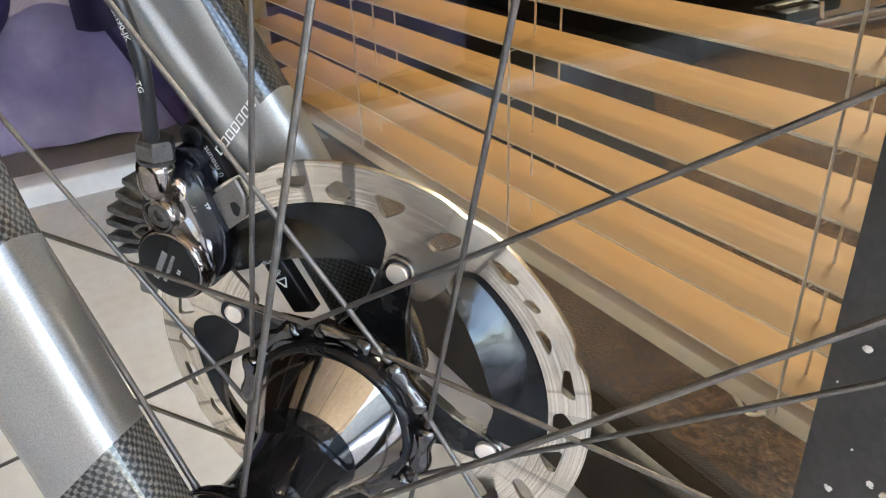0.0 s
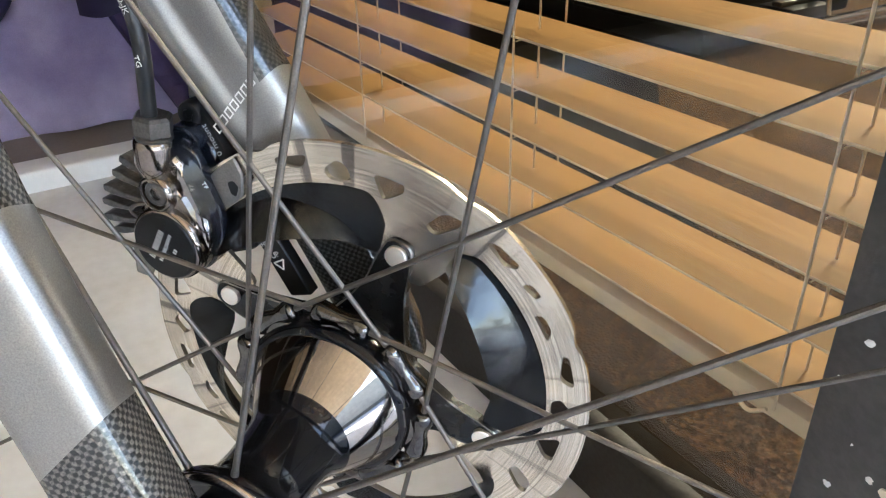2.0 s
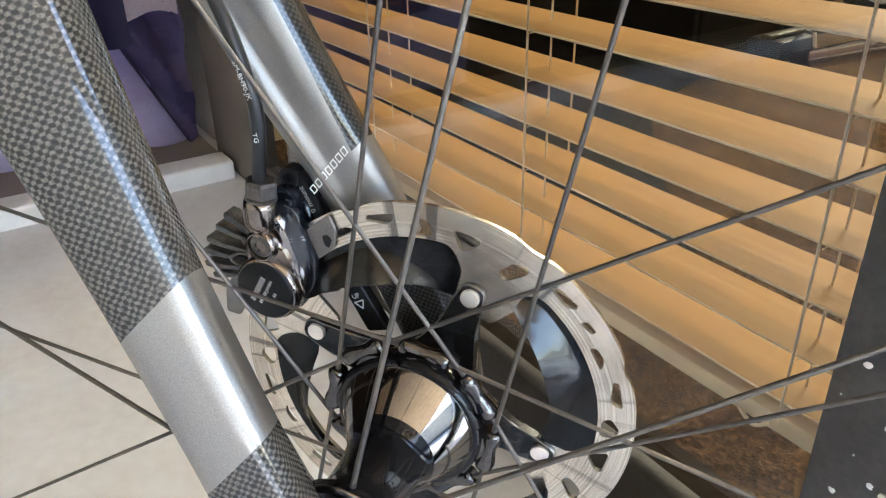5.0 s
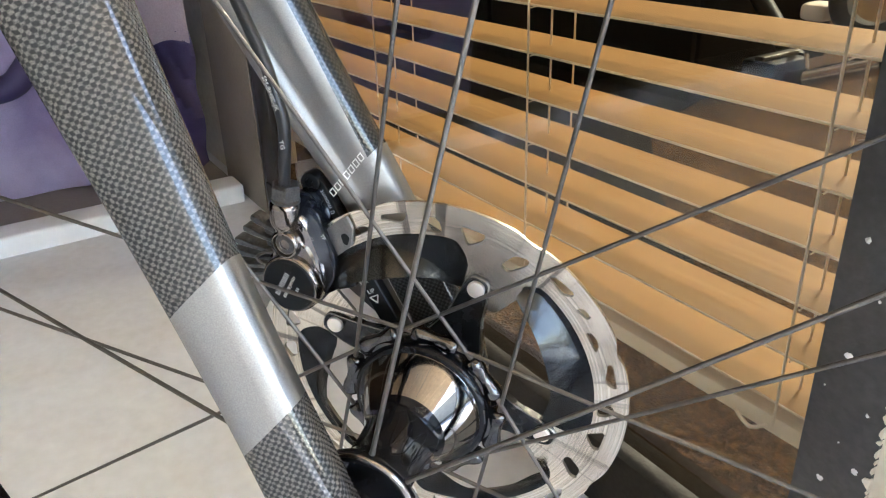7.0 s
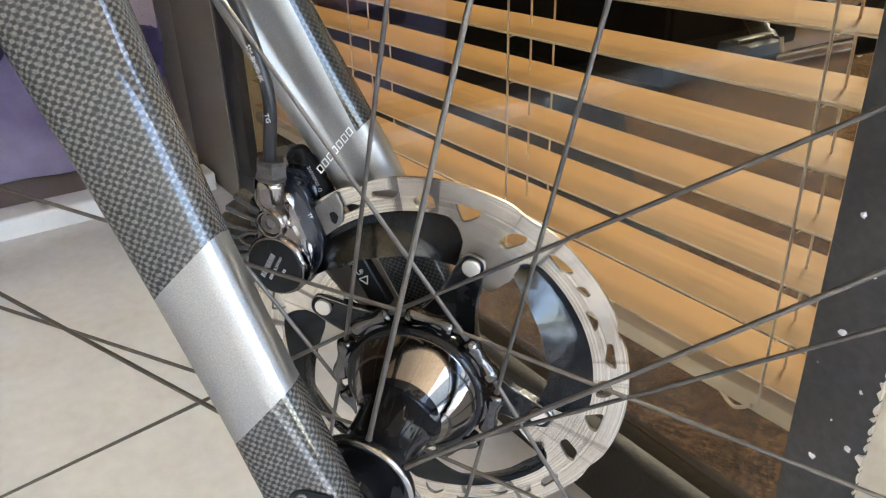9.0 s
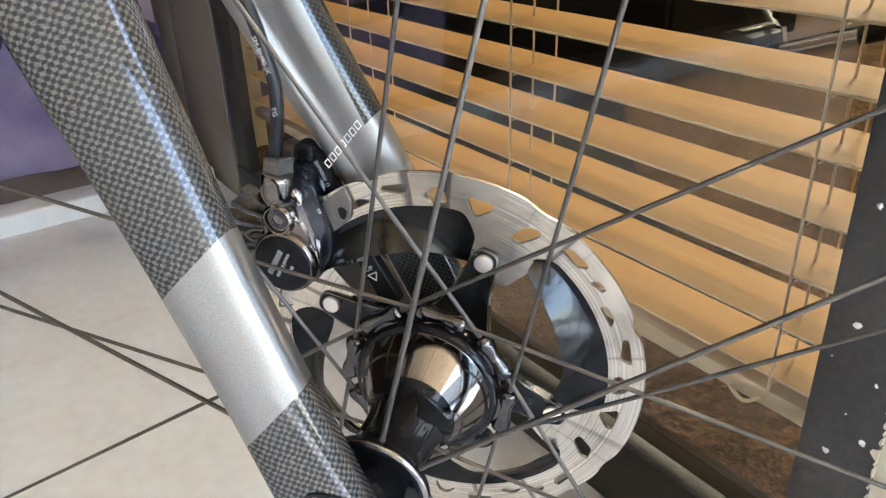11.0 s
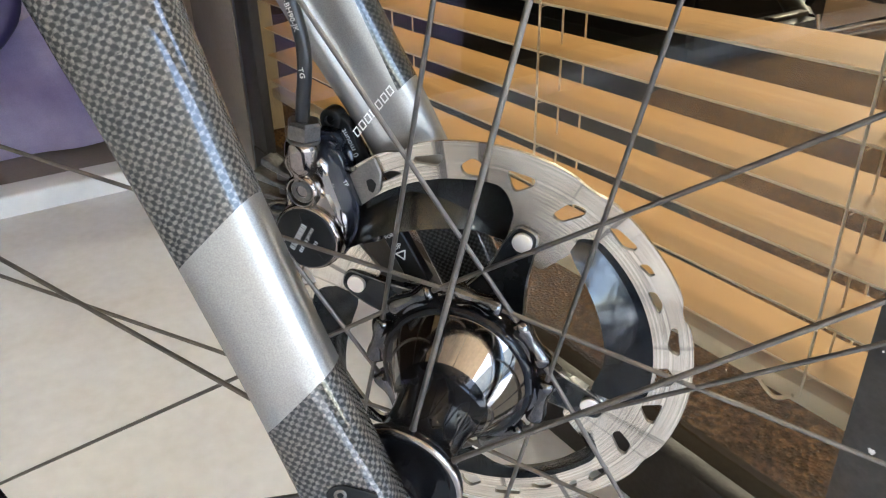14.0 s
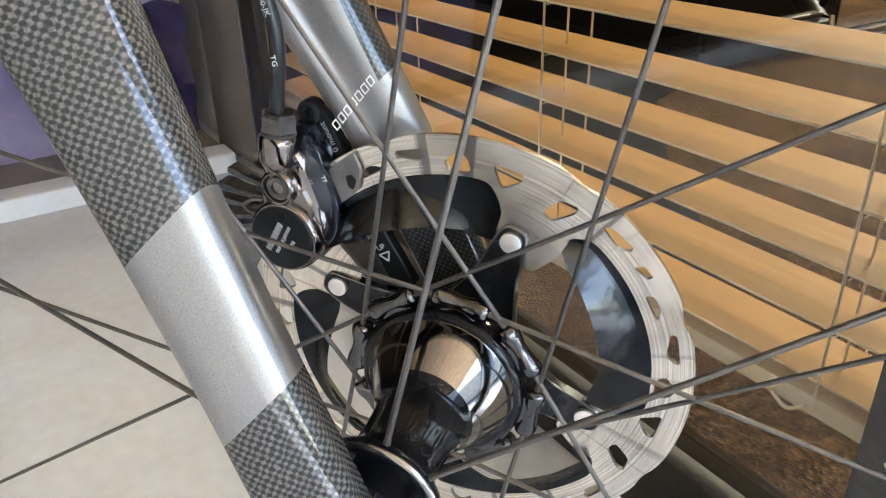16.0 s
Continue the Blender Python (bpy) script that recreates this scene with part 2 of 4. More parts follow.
STEEL = brushed("rotor_steel", (0.87, 0.79, 0.65), 0.23)
RIVET = surface("rivet_steel", (0.86, 0.81, 0.74), 0.45, 1.0, 0.06, 200, 0.00002, 1500)
FIN_GLOSS = surface("fin_gloss", (0.115, 0.117, 0.115), 0.19, 1.0, 0.35, 60, 0.0012, 55)
FIN_BLACK = surface("fin_black", (0.075, 0.078, 0.078), 0.22, 1.0, 0.25, 120, 0.00001, 900, 0.0)
ARM_BLACK = surface("arm_black", (0.009, 0.009, 0.009), 0.26, 0.0, 0.4, 150, 0.00003, 1200, spec=0.35)
ARM_EDGE = surface("arm_worn_edge", (0.24, 0.225, 0.20), 0.30, 0.9, 0.5, 240, 0.00003, 1500, patch=0.55)
SLOT_SHADE = surface("slot_shade_steel", (0.17, 0.155, 0.13), 0.5, 0.9, 0.3, 300, 0.00002, 1500)
HUB_CHROME = surface("hub_dark_chrome", (0.27, 0.25, 0.23), 0.05, 1.0, 0.12, 90, 0.0, 900)
HUB_BLACK = surface("hub_gloss_black", (0.006, 0.006, 0.007), 0.07, 0.0, 0.4, 120, 0.0, 900, 0.0, spec=0.22)
HOOK = surface("spoke_hook_metal", (0.115, 0.11, 0.106), 0.12, 1.0, 0.3, 200, 0.00004, 900)
SPOKE = surface("spoke_steel", (0.14, 0.127, 0.113), 0.42, 0.9, 0.25, 300, 0.00003, 2500)
CALIPER = surface("caliper_polish", (0.36, 0.345, 0.34), 0.08, 1.0, 0.15, 130, 0.00001, 1200)
CALIPER_BRONZE = surface("caliper_bronze", (0.24, 0.212, 0.188), 0.12, 1.0, 0.2, 160, 0.00001, 1200)
CALIPER_DARK = surface("caliper_dark", (0.010, 0.012, 0.019), 0.16, 0.2, 0.3, 150, 0.00003, 1200, 0.2)
CAP_BLACK = surface("cap_black", (0.008, 0.0078, 0.0078), 0.4, 0.0, 0.3, 150, 0.00004, 1500, spec=0.18)
PAD_STEEL = surface("pad_steel", (0.20, 0.19, 0.175), 0.5, 0.8, 0.25, 200, 0.00004, 1500)
PAD_FIN = surface("pad_fin_alloy", (0.12, 0.12, 0.12), 0.32, 0.9, 0.4, 260, 0.00006, 900)
RED = surface("red_plastic", (0.20, 0.035, 0.015), 0.5, 0.0, 0.15, 200)
NUT = surface("nut_steel", (0.13, 0.122, 0.112), 0.38, 0.9, 0.3, 250, 0.00005, 1500)
RUBBER = surface("hose_rubber", (0.010, 0.010, 0.010), 0.36, 0.0, 0.3, 150, 0.00003, 1500)
WHITE_INK = surface("white_ink", (0.66, 0.65, 0.62), 0.5, 0.0, 0.05, 200)
GREY_INK = surface("grey_ink", (0.42, 0.42, 0.42), 0.5, 0.0, 0.05, 200)
CARBON = weave("carbon")
NEAR_LEG = weave("carbon_with_silver_band", 0.0413, 0.0853)
# far leg's tows are darkened in colour for the shade behind the rotor
FAR_LEG = weave("carbon_with_silver_face", 0.046, 0.0848, 0.0076, 0.42, 0.35, (0.050, 0.048, 0.044))
TYRE = surface("tyre_rubber", (0.02, 0.02, 0.02), 0.8, 0.0, 0.3, 100, 0.0003, 900)
FLOOR = surface("floor_concrete", (0.647, 0.655, 0.678), 0.5, 0.0, 0.12, 7.5, 0.0002, 60, second=(0.59, 0.575, 0.56))
KERB_WHITE = surface("kerb_white_paint", (0.74, 0.74, 0.73), 0.5, 0.0, 0.10, 14, 0.0008, 60)
TAUPE = surface("taupe_frame_paint", (0.17, 0.145, 0.115), 0.45, 0.0, 0.12, 20, 0.0002, 200)
FRAME_DARK = surface("dark_frame_paint", (0.036, 0.031, 0.027), 0.55, 0.0, 0.25, 18, 0.0003, 220, spec=0.2)
JAMB_GREY = surface("jamb_grey_paint", (0.064, 0.062, 0.060), 0.55, 0.0, 0.3, 30, 0.0004, 220)
CREAM = surface("cream_plaster", (0.72, 0.66, 0.55), 0.8, 0.0, 0.12, 25, 0.0012, 130)
SPECK = surface("white_paint_spot", (0.82, 0.82, 0.82), 0.6, 0.0, 0.05, 200)
PURPLE = surface("purple_cloth", (0.62, 0.55, 0.74), 0.7, 0.0, 0.12, 5, 0.0001, 500, second=(0.27, 0.22, 0.42))
DRAPE = surface("drape_purple", (0.11, 0.085, 0.20), 0.55, 0.0, 0.2, 9, 0.0001, 350, second=(0.045, 0.032, 0.10))
PINK_GREY = surface("pink_grey_cloth", (0.52, 0.43, 0.50), 0.8, 0.0, 0.15, 8, 0.0001, 350)
PURPLE_DARK = surface("dark_purple_cloth", (0.020, 0.012, 0.060), 0.6, 0.0, 0.2, 9, 0.0001, 350)
SLAT = wood("slat_wood", (0.56, 0.36, 0.145), (0.46, 0.28, 0.10))
RAIL = wood("rail_wood", (0.86, 0.72, 0.50), (0.78, 0.62, 0.40))
CORD = surface("cord_cotton", (0.90, 0.76, 0.54), 0.9, 0.0, 0.15, 400, 0.0002, 2500)
GLASS = clear_glass("window_glass")
CARPET = speckled("brown_carpet", (0.050, 0.029, 0.0125), (0.006, 0.0035, 0.0015), (0.24, 0.150, 0.068), 250, bump=0.002)
DARK_BROWN = surface("dark_brown_stain", (0.020, 0.011, 0.005), 0.7, 0.0, 0.4, 20, 0.0003, 200, spec=0.1)
# the slats' own wood, paled on the front edge to carry daylight
DAYLIT_EDGE = wood("slat_daylit_edge", (0.95, 0.80, 0.56), (0.90, 0.74, 0.50))
DARK_PANEL = surface("dark_panel", (0.009, 0.008, 0.008), 0.7, 0.0, 0.3, 12, 0.0008, 120, spec=0.1)
INSIDE_WALL = surface("inside_wall", (0.66, 0.56, 0.42), 0.8, 0.0, 0.2, 4, 0.0006, 60)
OUT_WALL = surface("outer_render", (0.60, 0.55, 0.46), 0.85, 0.0, 0.15, 3, 0.001, 60)
CANOPY = surface("canopy_tan", (0.60, 0.45, 0.27), 0.6, 0.0, 0.15, 6, 0.0004, 90)
BRIGHT = surface("bright_tube", (0.75, 0.73, 0.70), 0.2, 1.0, 0.1, 30)
BLUE_EDGE = surface("blue_edge_strip", (0.045, 0.052, 0.06), 0.35, 0.0, 0.1, 60)

# ---------------------------------------------------------------- mesh helpers
MM = 0.001


def thing(name, label, category, group="", kind="", m=None):
    ob = new(name)
    ob.empty_display_size = 0.02
    if m is not None:
        ob.matrix_world = m
    return tagged(ob, label, category, group, kind)


def finish(name, bm, material, angle=35):
    bmesh.ops.recalc_face_normals(bm, faces=bm.faces)
    me = bpy.data.meshes.new(name)
    bm.to_mesh(me)
    bm.free()
    for poly in me.polygons:
        poly.use_smooth = True
    me.set_sharp_from_angle(angle=radians(angle))
    me.materials.append(material)
    return me


def part(name, bm, material, parent, label="", angle=35):
    ob = new(name, finish(name, bm, material, angle))
    ob.parent = parent
    if label:
        tagged(ob, label)
    return ob


def single(name, bm, material, label, category, group="", kind="", m=None, angle=35):
    ob = new(name, finish(name, bm, material, angle))
    if m is not None:
        ob.matrix_world = m
    return tagged(ob, label, category, group, kind)


def scaled(bm, s=MM):
    bmesh.ops.scale(bm, vec=(s, s, s), verts=bm.verts)
    return bm


def box(x0, x1, y0, y1, z0, z1, bevel=0.0, seg=2, bm=None):
    b2 = bmesh.new()
    bmesh.ops.create_cube(b2, size=1, matrix=Matrix.Translation(((x0 + x1) / 2, (y0 + y1) / 2, (z0 + z1) / 2)) @ Matrix.Diagonal((x1 - x0, y1 - y0, z1 - z0, 1)))
    if bevel:
        bmesh.ops.bevel(b2, geom=b2.edges[:], offset=bevel, segments=seg, affect="EDGES", profile=0.5)
    return b2 if bm is None else merged(bm, b2)


def merged(bm, b2):
    me = bpy.data.meshes.new("tmp")
    b2.to_mesh(me)
    b2.free()
    bm.from_mesh(me)
    bpy.data.meshes.remove(me)
    return bm


def lathe(profile, n=64, axis="z", bm=None, closed=False):
    """profile: (along, radius) pairs about the z axis."""
    bm = bm or bmesh.new()
    rings = []
    for z, r in profile:
        rings.append([bm.verts.new((r * math.cos(2 * math.pi * i / n), r * math.sin(2 * math.pi * i / n), z)) for i in range(n)])
    pairs = list(zip(rings, rings[1:])) + ([(rings[-1], rings[0])] if closed else [])
    for a, b in pairs:
        for i in range(n):
            bm.faces.new((a[i], a[(i + 1) % n], b[(i + 1) % n], b[i]))
    if not closed:
        for ring in (rings[0], rings[-1]):
            bm.faces.new(ring)
    return bm


def rod(a, b, r, n=10, bm=None, r2=None):
    """A round bar from a to b."""
    bm = bm or bmesh.new()
    a, b = Vector(a), Vector(b)
    m = Matrix.Translation((a + b) / 2) @ (b - a).to_track_quat("Z", "Y").to_matrix().to_4x4()
    bmesh.ops.create_cone(bm, cap_ends=True, segments=n, radius1=r, radius2=r if r2 is None else r2, depth=(b - a).length, matrix=m)
    return bm


def tube(points, r, n=12, bm=None):
    """A bent round bar through the points, smoothed."""
    bm = bm or bmesh.new()
    pts = [Vector(p) for p in points]
    fine = []
    for i in range(len(pts) - 1):
        p0, p1, p2, p3 = pts[max(0, i - 1)], pts[i], pts[i + 1], pts[min(len(pts) - 1, i + 2)]
        for s in range(6):
            t = s / 6
            fine.append(0.5 * (2 * p1 + (p2 - p0) * t + (2 * p0 - 5 * p1 + 4 * p2 - p3) * t * t + (3 * p1 - p0 - 3 * p2 + p3) * t ** 3))
    fine.append(pts[-1])
    rings, normal = [], None
    for i, p in enumerate(fine):
        d = (fine[min(i + 1, len(fine) - 1)] - fine[max(i - 1, 0)]).normalized()
        if normal is None:
            normal = d.orthogonal().normalized()
        normal = (normal - d * normal.dot(d)).normalized()
        side = d.cross(normal)
        rr = r(i / (len(fine) - 1)) if callable(r) else r
        rings.append([bm.verts.new(p + rr * (normal * math.cos(2 * math.pi * k / n) + side * math.sin(2 * math.pi * k / n))) for k in range(n)])
    for a, b in zip(rings, rings[1:]):
        for k in range(n):
            bm.faces.new((a[k], a[(k + 1) % n], b[(k + 1) % n], b[k]))
    bm.faces.new(rings[0])
    bm.faces.new(rings[-1])
    return bm


def plate(outline, z0, z1, bevel=0.0, seg=2, bm=None):
    """A plate of that outline (x, y), from z0 to z1, with rounded rims."""
    b2 = bmesh.new()
    face = b2.faces.new([b2.verts.new((x, y, z0)) for x, y in outline])
    out = bmesh.ops.extrude_face_region(b2, geom=[face])
    for v in out["geom"]:
        if isinstance(v, bmesh.types.BMVert):
            v.co.z = z1
    if bevel:
        rim = [e for e in b2.edges if abs(e.verts[0].co.z - e.verts[1].co.z) < 1e-9]
        bmesh.ops.bevel(b2, geom=rim, offset=bevel, segments=seg, affect="EDGES", profile=0.5)
        bmesh.ops.recalc_face_normals(b2, faces=b2.faces)
        bmesh.ops.inset_individual(b2, faces=[fc for fc in b2.faces if abs(fc.normal.z) > 0.999], thickness=bevel * 0.12, depth=0)
    return b2 if bm is None else merged(bm, b2)


def rounded(points, r, n=5):
    """The outline with its corners rounded."""
    out = []
    for i, p in enumerate(points):
        p, a, b = Vector(p), Vector(points[i - 1]), Vector(points[(i + 1) % len(points)])
        q, s = (a - p), (b - p)
        rr = min(r, q.length * 0.45, s.length * 0.45)
        start, end = p + q.normalized() * rr, p + s.normalized() * rr
        for k in range(n + 1):
            t = k / n
            out.append(tuple((1 - t) ** 2 * start + 2 * t * (1 - t) * p + t * t * end))
    return out


def polar(r, deg):
    return (r * math.cos(radians(deg)), r * math.sin(radians(deg)))


def letters(name, text, size, material, parent, m, shear=0.0, wide=1.0):
    """Flat raised lettering in the built-in font, size in metres, on the plane of m."""
    curve = bpy.data.curves.new(name, "FONT")
    curve.body, curve.size, curve.extrude, curve.shear = text, size, 0.00006, shear
    curve.align_x, curve.align_y, curve.resolution_u = "CENTER", "CENTER", 2
    holder = bpy.data.objects.new(name, curve)
    scene.collection.objects.link(holder)
    bpy.context.view_layer.update()
    me = bpy.data.meshes.new_from_object(holder.evaluated_get(bpy.context.evaluated_depsgraph_get()))
    bpy.data.objects.remove(holder)
    me.transform(m @ Matrix.Diagonal((wide, 1, 1, 1)))
    me.materials.clear()
    me.materials.append(material)
    ob = new(name, me)
    ob.parent = parent
    return ob


def bars(name, spans, height, material, parent, m, lean=0.0):
    """Unread or branded lettering as plain bars: spans of (start, end) along the line."""
    bm = bmesh.new()
    for a, b in spans:
        b2 = box(a, b, -height / 2, height / 2, 0, 0.0001)
        for v in b2.verts:
            v.co.x += v.co.y * lean
        merged(bm, b2)
    bmesh.ops.transform(bm, matrix=m, verts=bm.verts)
    return part(name, bm, material, parent)


# ---------------------------------------------------------------- the wheel's axes: x forward, y up, z along the axle
AXLE = Matrix(((0.79477, 0.00599, 0.60688, 0.0), (0.60691, -0.00785, -0.79473, 0.0), (0.0, 0.99995, -0.00987, 0.3346), (0, 0, 0, 1)))

# ---------------------------------------------------------------- setting
WIN_Y, BLIND_Y, LEFT_X, JAMB_X = 0.2536, 0.310, -1.10, 0.058


def build_setting():
    bm = bmesh.new()
    box(-6.0, 6.0, -7.0, WIN_Y + 0.03, -0.12, 0.0, bm=bm)
    single("floor", bm, FLOOR, "pale grey smooth concrete floor with faint stains", "floor", kind="structure")
    bm = box(-6.0, 0.14, WIN_Y + 0.03, 5.0, -0.12, -0.002)
    single("carpet_floor", bm, CARPET, "brown speckled carpet behind the shop window", "carpet", kind="structure")
    # bottom rail of the window frame
    frame_thing = thing("window_1", "large shop window in a dark painted frame", "window", kind="structure")
    bm = box(-0.978, JAMB_X, WIN_Y, WIN_Y + 0.020, 0.0, 0.073, 0.002)
    part("window_frame", bm, FRAME_DARK, frame_thing, "dark brown painted bottom rail")
    bm = box(-0.978, JAMB_X, WIN_Y + 0.0205, WIN_Y + 0.045, 0.0, 0.066, 0.002)
    part("glazing_bead", bm, DARK_BROWN, frame_thing, "dark inner glazing bead")
    bm = box(LEFT_X - 0.02, JAMB_X, WIN_Y, WIN_Y + 0.045, 2.0, 2.08, 0.002)
    part("window_frame", bm, FRAME_DARK, frame_thing)
    bm = box(LEFT_X, JAMB_X + 0.02, WIN_Y + 0.019, WIN_Y + 0.025, 0.068, 2.01)
    glass = part("pane", bm, GLASS, frame_thing, "clear glass pane")
    glass.visible_shadow = False
    # right hand jamb, grey with paint spots
    bm = box(JAMB_X, 0.097, 0.188, 0.42, 0.0, 2.2, 0.0015)
    jamb = single("jamb", bm, JAMB_GREY, "dark grey painted window jamb with white paint spots", "window frame", kind="structure")
    bm = box(0.097, 0.24, 0.1905, 0.42, 0.0, 2.8)
    single("wall_right", bm, CREAM, "cream plastered wall beside the window", "wall", kind="structure")
    edge = bmesh.new()
    for i in range(70):
        z, w = 0.10 + 0.0065 * i + random.uniform(-0.002, 0.002), random.choice((0.0004, 0.0006, 0.001, 0.0018, 0.0034)) * random.uniform(0.6, 1.1)
        h = random.uniform(0.0012, 0.0044)
        plate(rounded([(0.0975, z - h), (0.097 - w, z - h * random.uniform(-0.2, 0.9)), (0.097 - w * random.uniform(0.4, 1.0), z + h * random.uniform(-0.2, 0.9)), (0.0975, z + h)], 0.0006, 2), -0.1895, -0.1868, bm=edge)
    bmesh.ops.rotate(edge, cent=(0, 0, 0), matrix=Matrix.Rotation(radians(90), 3, "X"), verts=edge.verts)
    single("trim_plaster_edge", edge, CREAM, "ragged chipped plaster edge lapping the jamb", "plaster edge", kind="structure")
    bm = box(LEFT_X - 0.05, 0.097, WIN_Y, 0.42, 2.08, 2.8)
    single("wall_over_window", bm, OUT_WALL, "pale rendered wall above the window", "wall", kind="structure")
    bm = box(-6.0, -1.245, WIN_Y + 0.03, 0.42, 0.0, 2.8)
    single("wall_far", bm, OUT_WALL, "pale rendered wall past the corner post", "wall", kind="structure")
    # corner post
    post = thing("corner_post", "taupe painted corner post of the window", "post", kind="structure")
    part("post_face", box(-1.225, -1.004, WIN_Y + 0.005, WIN_Y + 0.016, 0.0, 2.4, 0.002), TAUPE, post)
    part("window_frame", box(-0.978, -0.920, WIN_Y + 0.002, WIN_Y + 0.018, 0.0735, 2.0, 0.002), FRAME_DARK, frame_thing, "dark brown left stile")
    part("edge_strip", box(-1.004, -0.979, WIN_Y + 0.007, WIN_Y + 0.014, 0.0, 2.4, 0.001), BLUE_EDGE, post, "blue-grey edge strip")
    # unseen panel added so that the pane reflects something dark there
    single("wall_panel", box(-1.44, -1.35, -1.9, -0.30, 0.0, 2.3), DARK_BROWN, "dark brown panel added beyond the ledge to darken reflections", "wall", kind="structure")
    # kerb
    bm = box(-1.16, -1.095, -2.5, 0.25, -0.01, 0.034, 0.006, 3)
    for v in bm.verts:
        v.co.x += 0.002 * math.sin(v.co.y * 40)
    single("kerb", bm, KERB_WHITE, "low white painted kerb along the floor's edge", "kerb", kind="structure")
    bm = box(-1.32, -1.16, -2.5, 0.25, -0.01, 0.022)
    single("ledge", bm, TAUPE, "brown ledge behind the white kerb", "ledge", kind="structure")
    # canopy over the shop front, tan boards
    canopy = thing("ceiling_canopy", "tan boarded canopy over the shop front", "canopy", kind="structure")
    bm = bmesh.new()
    for i in range(37):
        box(-6.0 + 0.29 * i, -6.0 + 0.29 * i + 0.284, -1.9, 1.3 if i > 21 else WIN_Y, 2.30, 2.33, 0.004, 1, bm=bm)
    part("boards", bm, CANOPY, canopy)
    part("fascia", box(4.73, 4.78, -1.9, 1.3, 2.22, 2.45, 0.004), FRAME_DARK, canopy)
    # unseen walls: the passage's other side, added to shape the light, and its end
    single("wall_opposite", box(-6.0, 6.2, -2.1, -1.9, 0, 2.8), OUT_WALL, "plain unseen wall added across the passage to shape the light", "wall", kind="structure")
    single("wall_end", box(-6.1, -6.0, -2.1, WIN_Y + 0.03, 0, 2.8), OUT_WALL, "plain rendered end wall", "wall", kind="structure")
    single("ground", box(-60, 60, -60, 60, -0.3, -0.121), FLOOR, "pale paved ground around the shop front", "ground", kind="structure")
    # unseen walls added to narrow the strip of sky that the metal reflects
    single("wall_street", box(7.0, 7.2, -10.0, 12.0, -0.12, 0.50), TAUPE, "low brown unseen wall added to bound the reflected sky", "wall", kind="structure")
    single("wall_across", box(7.25, 7.5, 1.7, 12.0, -0.12, 4.2), OUT_WALL, "plain unseen block added to cut off the reflected sky", "wall", kind="structure")
    # inside
    # dark strip laid over the carpet's edge along the window
    bm = box(-0.98, JAMB_X, WIN_Y + 0.045, 0.372, -0.002, 0.004, 0.001)
    single("inner_strip", bm, DARK_BROWN, "dark brown strip over the carpet inside the window", "sill", kind="structure")
    bm = box(-6.0, 0.24, 5.0, 5.1, -0.1, 2.8)
    single("wall_back", bm, INSIDE_WALL, "dim brown back wall of the shop", "wall", kind="structure")
    bm = box(-6.1, 0.24, 0.19, 5.1, 2.8, 2.9)
    single("ceiling", bm, INSIDE_WALL, "dim shop ceiling", "ceiling", kind="structure")
    for x0, x1 in ((-6.1, -6.0), (0.14, 0.24)):
        single("wall_side", box(x0, x1, 0.4205, 5.0, -0.1, 2.8), INSIDE_WALL, "dim side wall of the shop", "wall", kind="structure")


build_setting()


def build_specks():
    spots = ((0.073, 0.3115, 3.4), (0.073, 0.235, 3.0), (0.0885, 0.2505, 3.0), (0.070, 0.372, 2.6), (0.0835, 0.366, 1.6), (0.081, 0.345, 1.3), (0.088, 0.285, 1.6), (0.065, 0.29, 0.9), (0.078, 0.262, 0.9), (0.0785, 0.402, 1.8))
    for x, z, r in spots:
        r = r * 0.75
        bm = bmesh.new()
        n = 11
        ring = [bm.verts.new((x + r * MM * random.uniform(0.55, 1.1) * math.cos(2 * math.pi * i / n), 0.188, z + r * MM * random.uniform(0.55, 1.1) * math.sin(2 * math.pi * i / n))) for i in range(n)]
        top = bm.verts.new((x, 0.1868, z))
        for i in range(n):
            bm.faces.new((ring[i], ring[(i + 1) % n], top))
        single("paint_spot", bm, SPECK, "spot of white paint on the grey jamb", "paint spot", "paint spots on the jamb")


build_specks()


